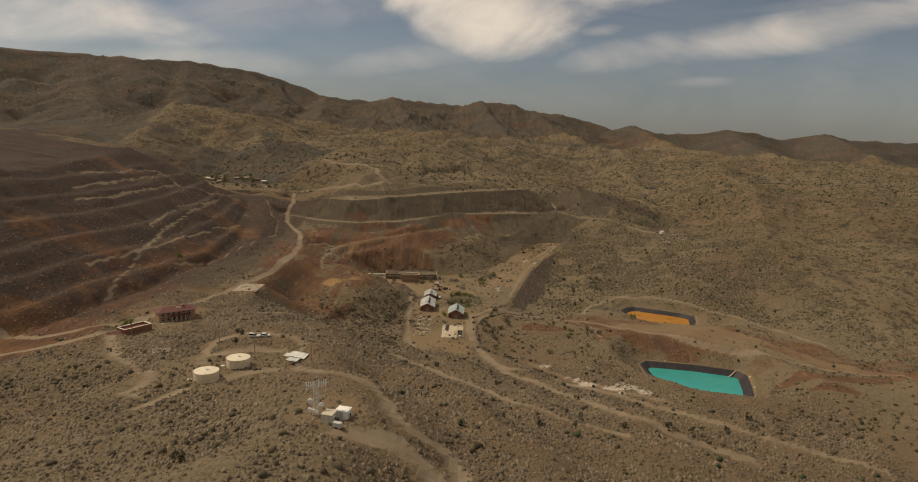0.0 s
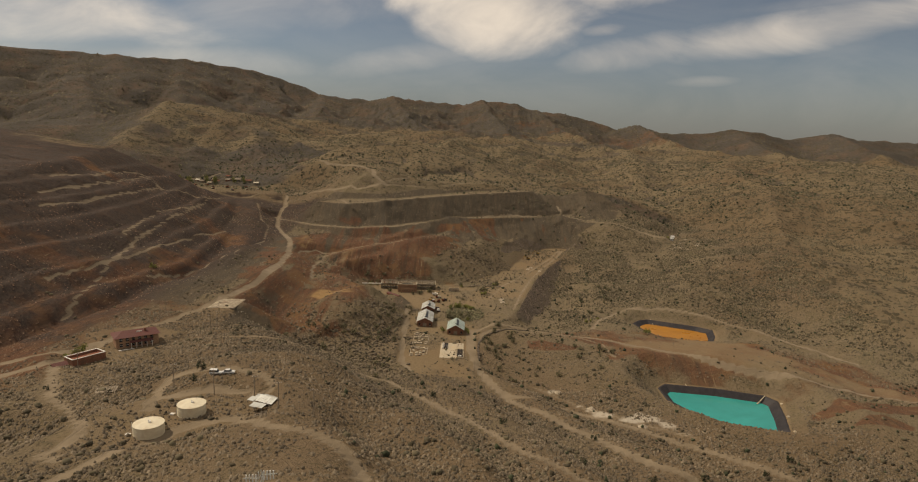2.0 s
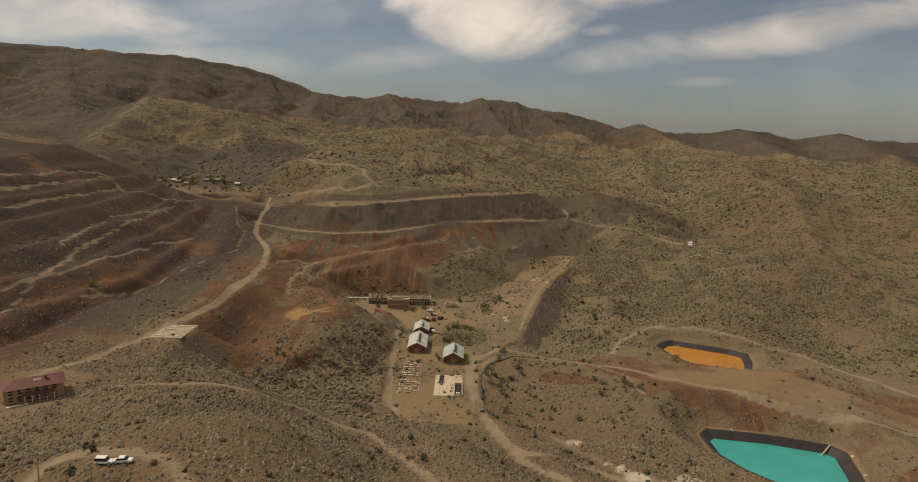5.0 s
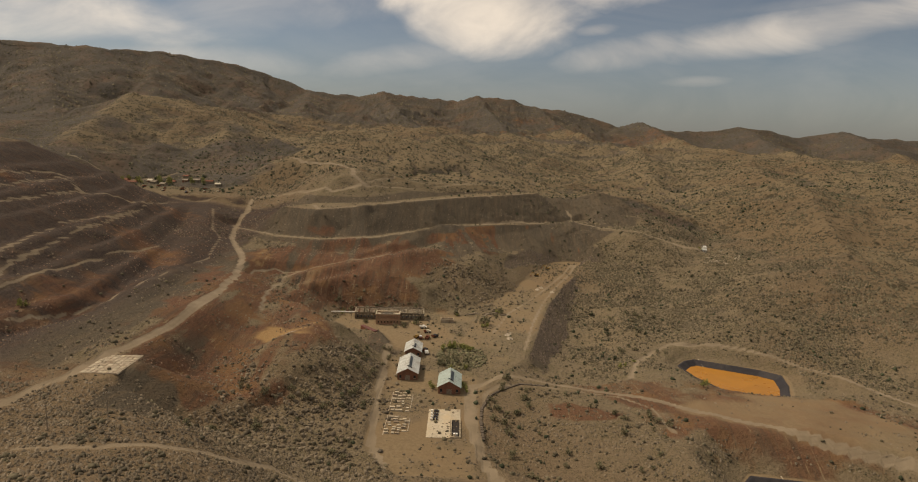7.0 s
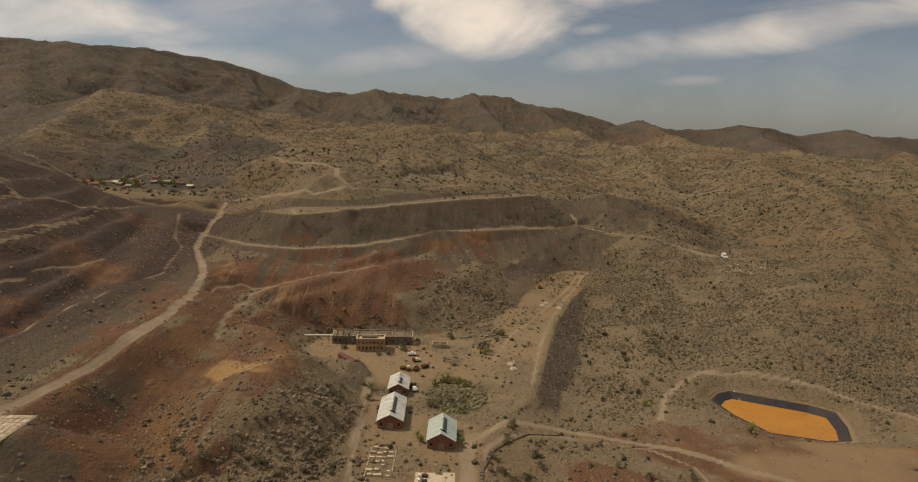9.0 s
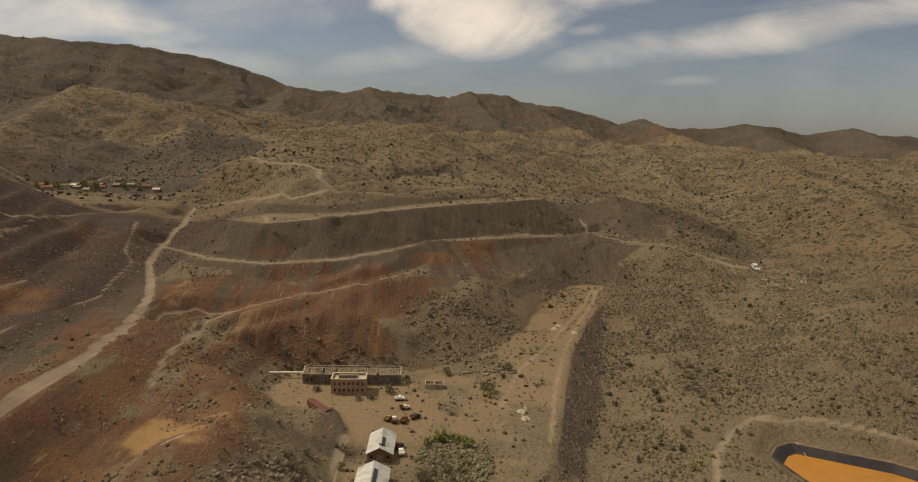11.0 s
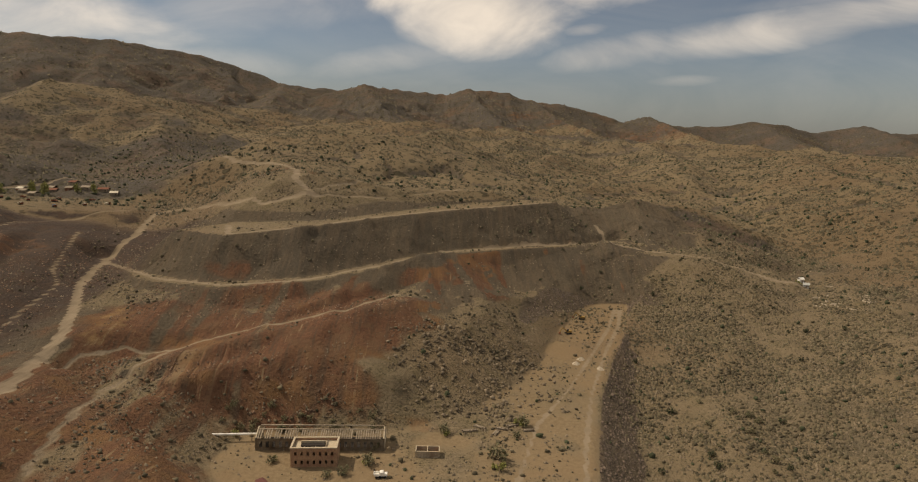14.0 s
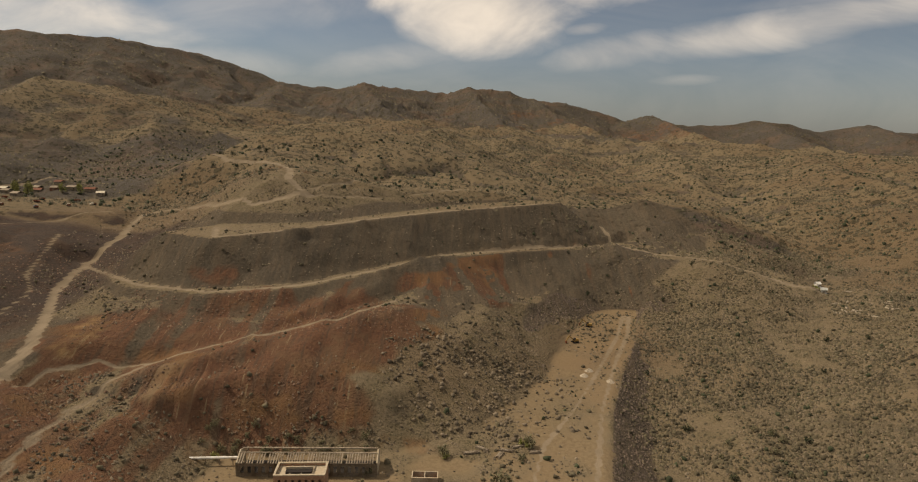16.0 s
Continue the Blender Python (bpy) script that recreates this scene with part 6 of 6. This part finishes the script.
olive = tree_kind("mesquite_bush", "grey-olive mesquite bush in the gully", "bush", OLIVE, 1.6, 2.1, 260, 0.32, 11, 0.2, "mesquite bushes")
spots = [(rng.uniform(-105, -45), rng.uniform(385, 475)) for _ in range(26)] + [(rng.uniform(-60, -40), rng.uniform(455, 560)) for _ in range(22)]
spots += [(rng.uniform(25, 105), rng.uniform(405, 500)) for _ in range(34)] + [(x + rng.uniform(-3, 3), y + rng.uniform(-3, 3)) for x, y in ((20, 470), (19, 480), (24, 495), (30, 508), (22, 460)) for _ in range(3)]
spots += [(rng.uniform(115, 150), rng.uniform(590, 700)) for _ in range(24)] + [(rng.uniform(-10, 8), rng.uniform(528, 552)) for _ in range(16)] + [(rng.uniform(-110, -28), rng.uniform(640, 650)) for _ in range(22)]
plant(olive, spots, rng, 0.6, 1.25)
for x, y, s in ((-30, 616, 1.9), (20, 621, 2.6), (-1, 643, 1.8), (34, 651, 2.0), (-67, 616, 1.3), (-38, 608, 1.5), (-44, 606, 1.2), (-28, 628, 1.4), (2, 591, 0.9), (30, 640, 1.2), (-73, 462, 1.6), (-90, 454, 1.4), (-60, 480, 1.3)):
    one = copy_thing(olive, pose(0, 0, 0))
    one.matrix_basis = pose(x, y, lie(x, y), 0, 0, 50 * s) @ Matrix.Diagonal((s, s, 0.85 * s, 1))
cotton = tree_kind("cottonwood_tree", "pale spring-green cottonwood near the houses", "tree", GREEN_LEAF, 4.0, 5.5, 500, 0.7, 13, 1.2, "cottonwoods")
plant(cotton, [(-402, 950), (-395, 945), (-380, 962), (-375, 958), (-418, 962), (-365, 957), (-338, 962), (-325, 966), (-412, 938)], rng, 0.7, 1.2)


def scatter(name, label, mat, xs, ys, sizes, rings, seed, squat=0.7, category="scrub"):
    """Countless low plants or stones in one mesh: each an uneven clump of a few rings of corners, rings from the ground up."""
    rng = np.random.RandomState(seed)
    n = len(xs)
    base = np.stack([xs, ys, rest(xs, ys)], -1)
    spin = rng.uniform(0, 2 * math.pi, (n, 1))
    levels, faces, start = [], [], []
    for k, (count, reach, up) in enumerate(rings):
        a = spin + 2 * math.pi * (np.arange(count)[None, :] + 0.5 * k) / count + rng.uniform(-0.3, 0.3, (n, count))
        r = sizes[:, None] * reach * rng.uniform(0.5, 1.4, (n, count))
        h = sizes[:, None] * (up * squat * rng.uniform(0.45, 1.35, (n, count)) - (0.15 if k == 0 else 0))
        start.append(sum(c for c, _, _ in rings[:k]))
        levels.append(base[:, None] + np.stack([r * np.cos(a), r * np.sin(a), h], -1))
    for (lo, _, _), (hi, _, _), p, q in zip(rings, rings[1:], start, start[1:]):
        for c in range(lo):
            d = (c + 1) % lo
            faces.append((p + c, p + d, q + c * hi // lo))
        for c in range(hi if hi > 1 else 0):
            d = (c + 1) % hi
            faces.append((p + (-(-(c + 1) * lo // hi)) % lo, q + d, q + c))
    count, last = rings[-1][0], start[-1]
    faces += [(last, last + c, last + c + 1) for c in range(1, count - 1)]
    v = np.concatenate(levels, 1)
    tri = (np.array(faces)[None] + (np.arange(n) * v.shape[1])[:, None, None]).reshape(-1, 3)
    v = v.reshape(-1, 3)
    me = bpy.data.meshes.new(name)
    me.vertices.add(len(v))
    me.vertices.foreach_set("co", v.ravel())
    me.loops.add(tri.size)
    me.loops.foreach_set("vertex_index", tri.ravel())
    me.polygons.add(len(tri))
    me.polygons.foreach_set("loop_start", np.arange(0, tri.size, 3))
    me.update(calc_edges=True)
    me.materials.append(mat)
    return tagged(new(name, me), label, category, kind="stuff")


BUSHY = ((4, 0.72, 0.0), (4, 0.85, 0.62), (1, 0.2, 1.05))
ROUND = ((5, 0.8, 0.0), (3, 0.5, 0.85))
SMALL = ((4, 0.85, 0.0), (1, 0.25, 1.0))


def sample(field, px, py):
    """The value of a ground field at places, from the nearest corner of the sheet."""
    i = np.clip(np.searchsorted(YS, py), 0, len(YS) - 1)
    j = np.clip(np.searchsorted(XS, px), 0, len(XS) - 1)
    return field[i, j]


def sown(n, x0, x1, y0, y1, seed, keep):
    rng = np.random.RandomState(seed)
    xs, ys = rng.uniform(x0, x1, n), rng.uniform(y0, y1, n)
    dirt, red, rock, ochre, salt, _, lane, _ = (sample(f, xs, ys) for f in SOIL)
    free = 1 - np.clip(1.1 * dirt + 1.5 * lane + 0.55 * red + 0.75 * rock + ochre + salt, 0, 1)
    free = np.maximum(free, 0.03 * (dirt < 0.35) * (lane < 0.2))
    free *= np.clip(keep + 1.2 * fractal(xs, ys, 30, 3, 61), 0.05, 1) * np.clip(0.9 + 1.0 * sample(HOLLOW, xs, ys), 0.4, 1)
    free *= (inside(xs, ys, POOL) > 9) & (inside(xs, ys, POND) > 9)
    pick = rng.uniform(0, 1, n) < free
    return xs[pick], ys[pick]


rs = np.random.RandomState(77)


def sizes(n, low, top):
    """Mostly small, a few large."""
    return low + (top - low) * rs.uniform(0, 1, n) ** 1.8


x, y = sown(140000, -190, 200, 112, 400, 1, 1.0)
scatter("near_brush", "low dry grey-brown desert brush", BRUSH, x, y, sizes(len(x), 0.28, 0.98), ROUND, 2, 0.85)
x, y = sown(150000, -260, 340, 390, 960, 3, 0.7)
scatter("hill_brush", "dry brush dotted over the hillsides", BRUSH, x, y, sizes(len(x), 0.3, 1.0), ROUND, 4, 0.8)
x, y = sown(46000, -260, 340, 112, 960, 5, 0.45)
scatter("dark_scrub", "dark green scrub dotted over the slopes", BRUSH_DARK, x, y, sizes(len(x), 0.4, 1.5), BUSHY, 6, 0.9)
x, y = sown(2600, -110, -30, 395, 560, 13, 0.8)
x2, y2 = sown(1600, -30, 60, 655, 720, 14, 1.0)
x, y = np.concatenate([x, x2]), np.concatenate([y, y2])
scatter("knoll_scrub", "dense olive-brown scrub on the knolls", BRUSH, x, y, sizes(len(x), 0.45, 1.6), BUSHY, 14, 0.9)
x, y = sown(60000, 80, 345, 540, 960, 15, 0.5)
scatter("slope_scrub", "small dark scrub over the eastern hillside", BRUSH_DARK, x, y, sizes(len(x), 0.35, 1.45), ROUND, 20, 0.8)
x, y = sown(90000, -800, 1000, 900, 1700, 7, 0.75)
scatter("far_scrub", "dark juniper scrub on the far hills", BRUSH_DARK, x, y, sizes(len(x), 0.7, 2.6), SMALL, 8, 0.9)
x, y = sown(66000, 300, 900, 300, 1100, 9, 0.8)
scatter("east_scrub", "dark scrub on the eastern slopes", BRUSH_DARK, x, y, sizes(len(x), 0.5, 2.1), SMALL, 10, 0.9)
x, y = sown(52000, -1600, 1500, 1500, 2700, 11, 0.8)
scatter("mountain_scrub", "dark woodland scrub on the mountains", BRUSH_DARK, x, y, sizes(len(x), 1.6, 5.0), SMALL, 12, 0.9)

x, y = sown(6000, -450, 1000, 900, 1700, 17, 0.9)
scatter("hill_junipers", "dark round junipers dotted over the far hills", JUNIPER, x, y, sizes(len(x), 1.2, 2.6), BUSHY, 24, 1.1)
x, y = sown(1500, -60, 345, 180, 900, 19, 0.8)
scatter("slope_junipers", "dark round junipers on the near slopes", JUNIPER, x, y, sizes(len(x), 0.7, 1.7), BUSHY, 26, 1.2)
# loose rock on the pit benches and the washed red fan, and the grey brush of the garden bed
rr = np.random.RandomState(5)
x, y = np.concatenate([rr.uniform(-345, -196, 16000), rr.uniform(-165, -20, 12000)]), np.concatenate([rr.uniform(290, 860, 16000), rr.uniform(430, 740, 12000)])
take = (fractal(x, y, 34, 4, 88) > 0.0) & (sample(SOIL[2], x, y) + sample(SOIL[1], x, y) > 0.35) & (sample(SOIL[6], x, y) < 0.3) & (inside(x, y, YARD) > 6)
scatter("spoil_rock", "broken brown spoil rock on the mined slopes", SPOIL, x[take], y[take], sizes(take.sum(), 0.2, 0.85), ROUND, 16, 0.8, "rock")
a, r = rr.uniform(0, 2 * math.pi, 700), np.sqrt(rr.uniform(0, 1, 700))
x, y = 3.5 + 15.5 * r * np.cos(a), 547 + 22 * r * np.sin(a)
scatter("bed_brush", "grey-olive dry brush filling the round bed", OLIVE, x, y, sizes(len(x), 0.5, 1.3), BUSHY, 18, 0.9)
x, y = rr.uniform(45, 150, 42000), rr.uniform(556, 840, 42000)
d = inside(x, y, YARD)
take = (d > 1.5) & (d < 24) & (sample(SOIL[2], x, y) > 0.4) & (x > 45)
scatter("bank_rock", "dark tipped rock on the bank below the yard", BANK_ROCK, x[take], y[take], sizes(take.sum(), 0.25, 0.9), SMALL, 22, 0.8, "rock")
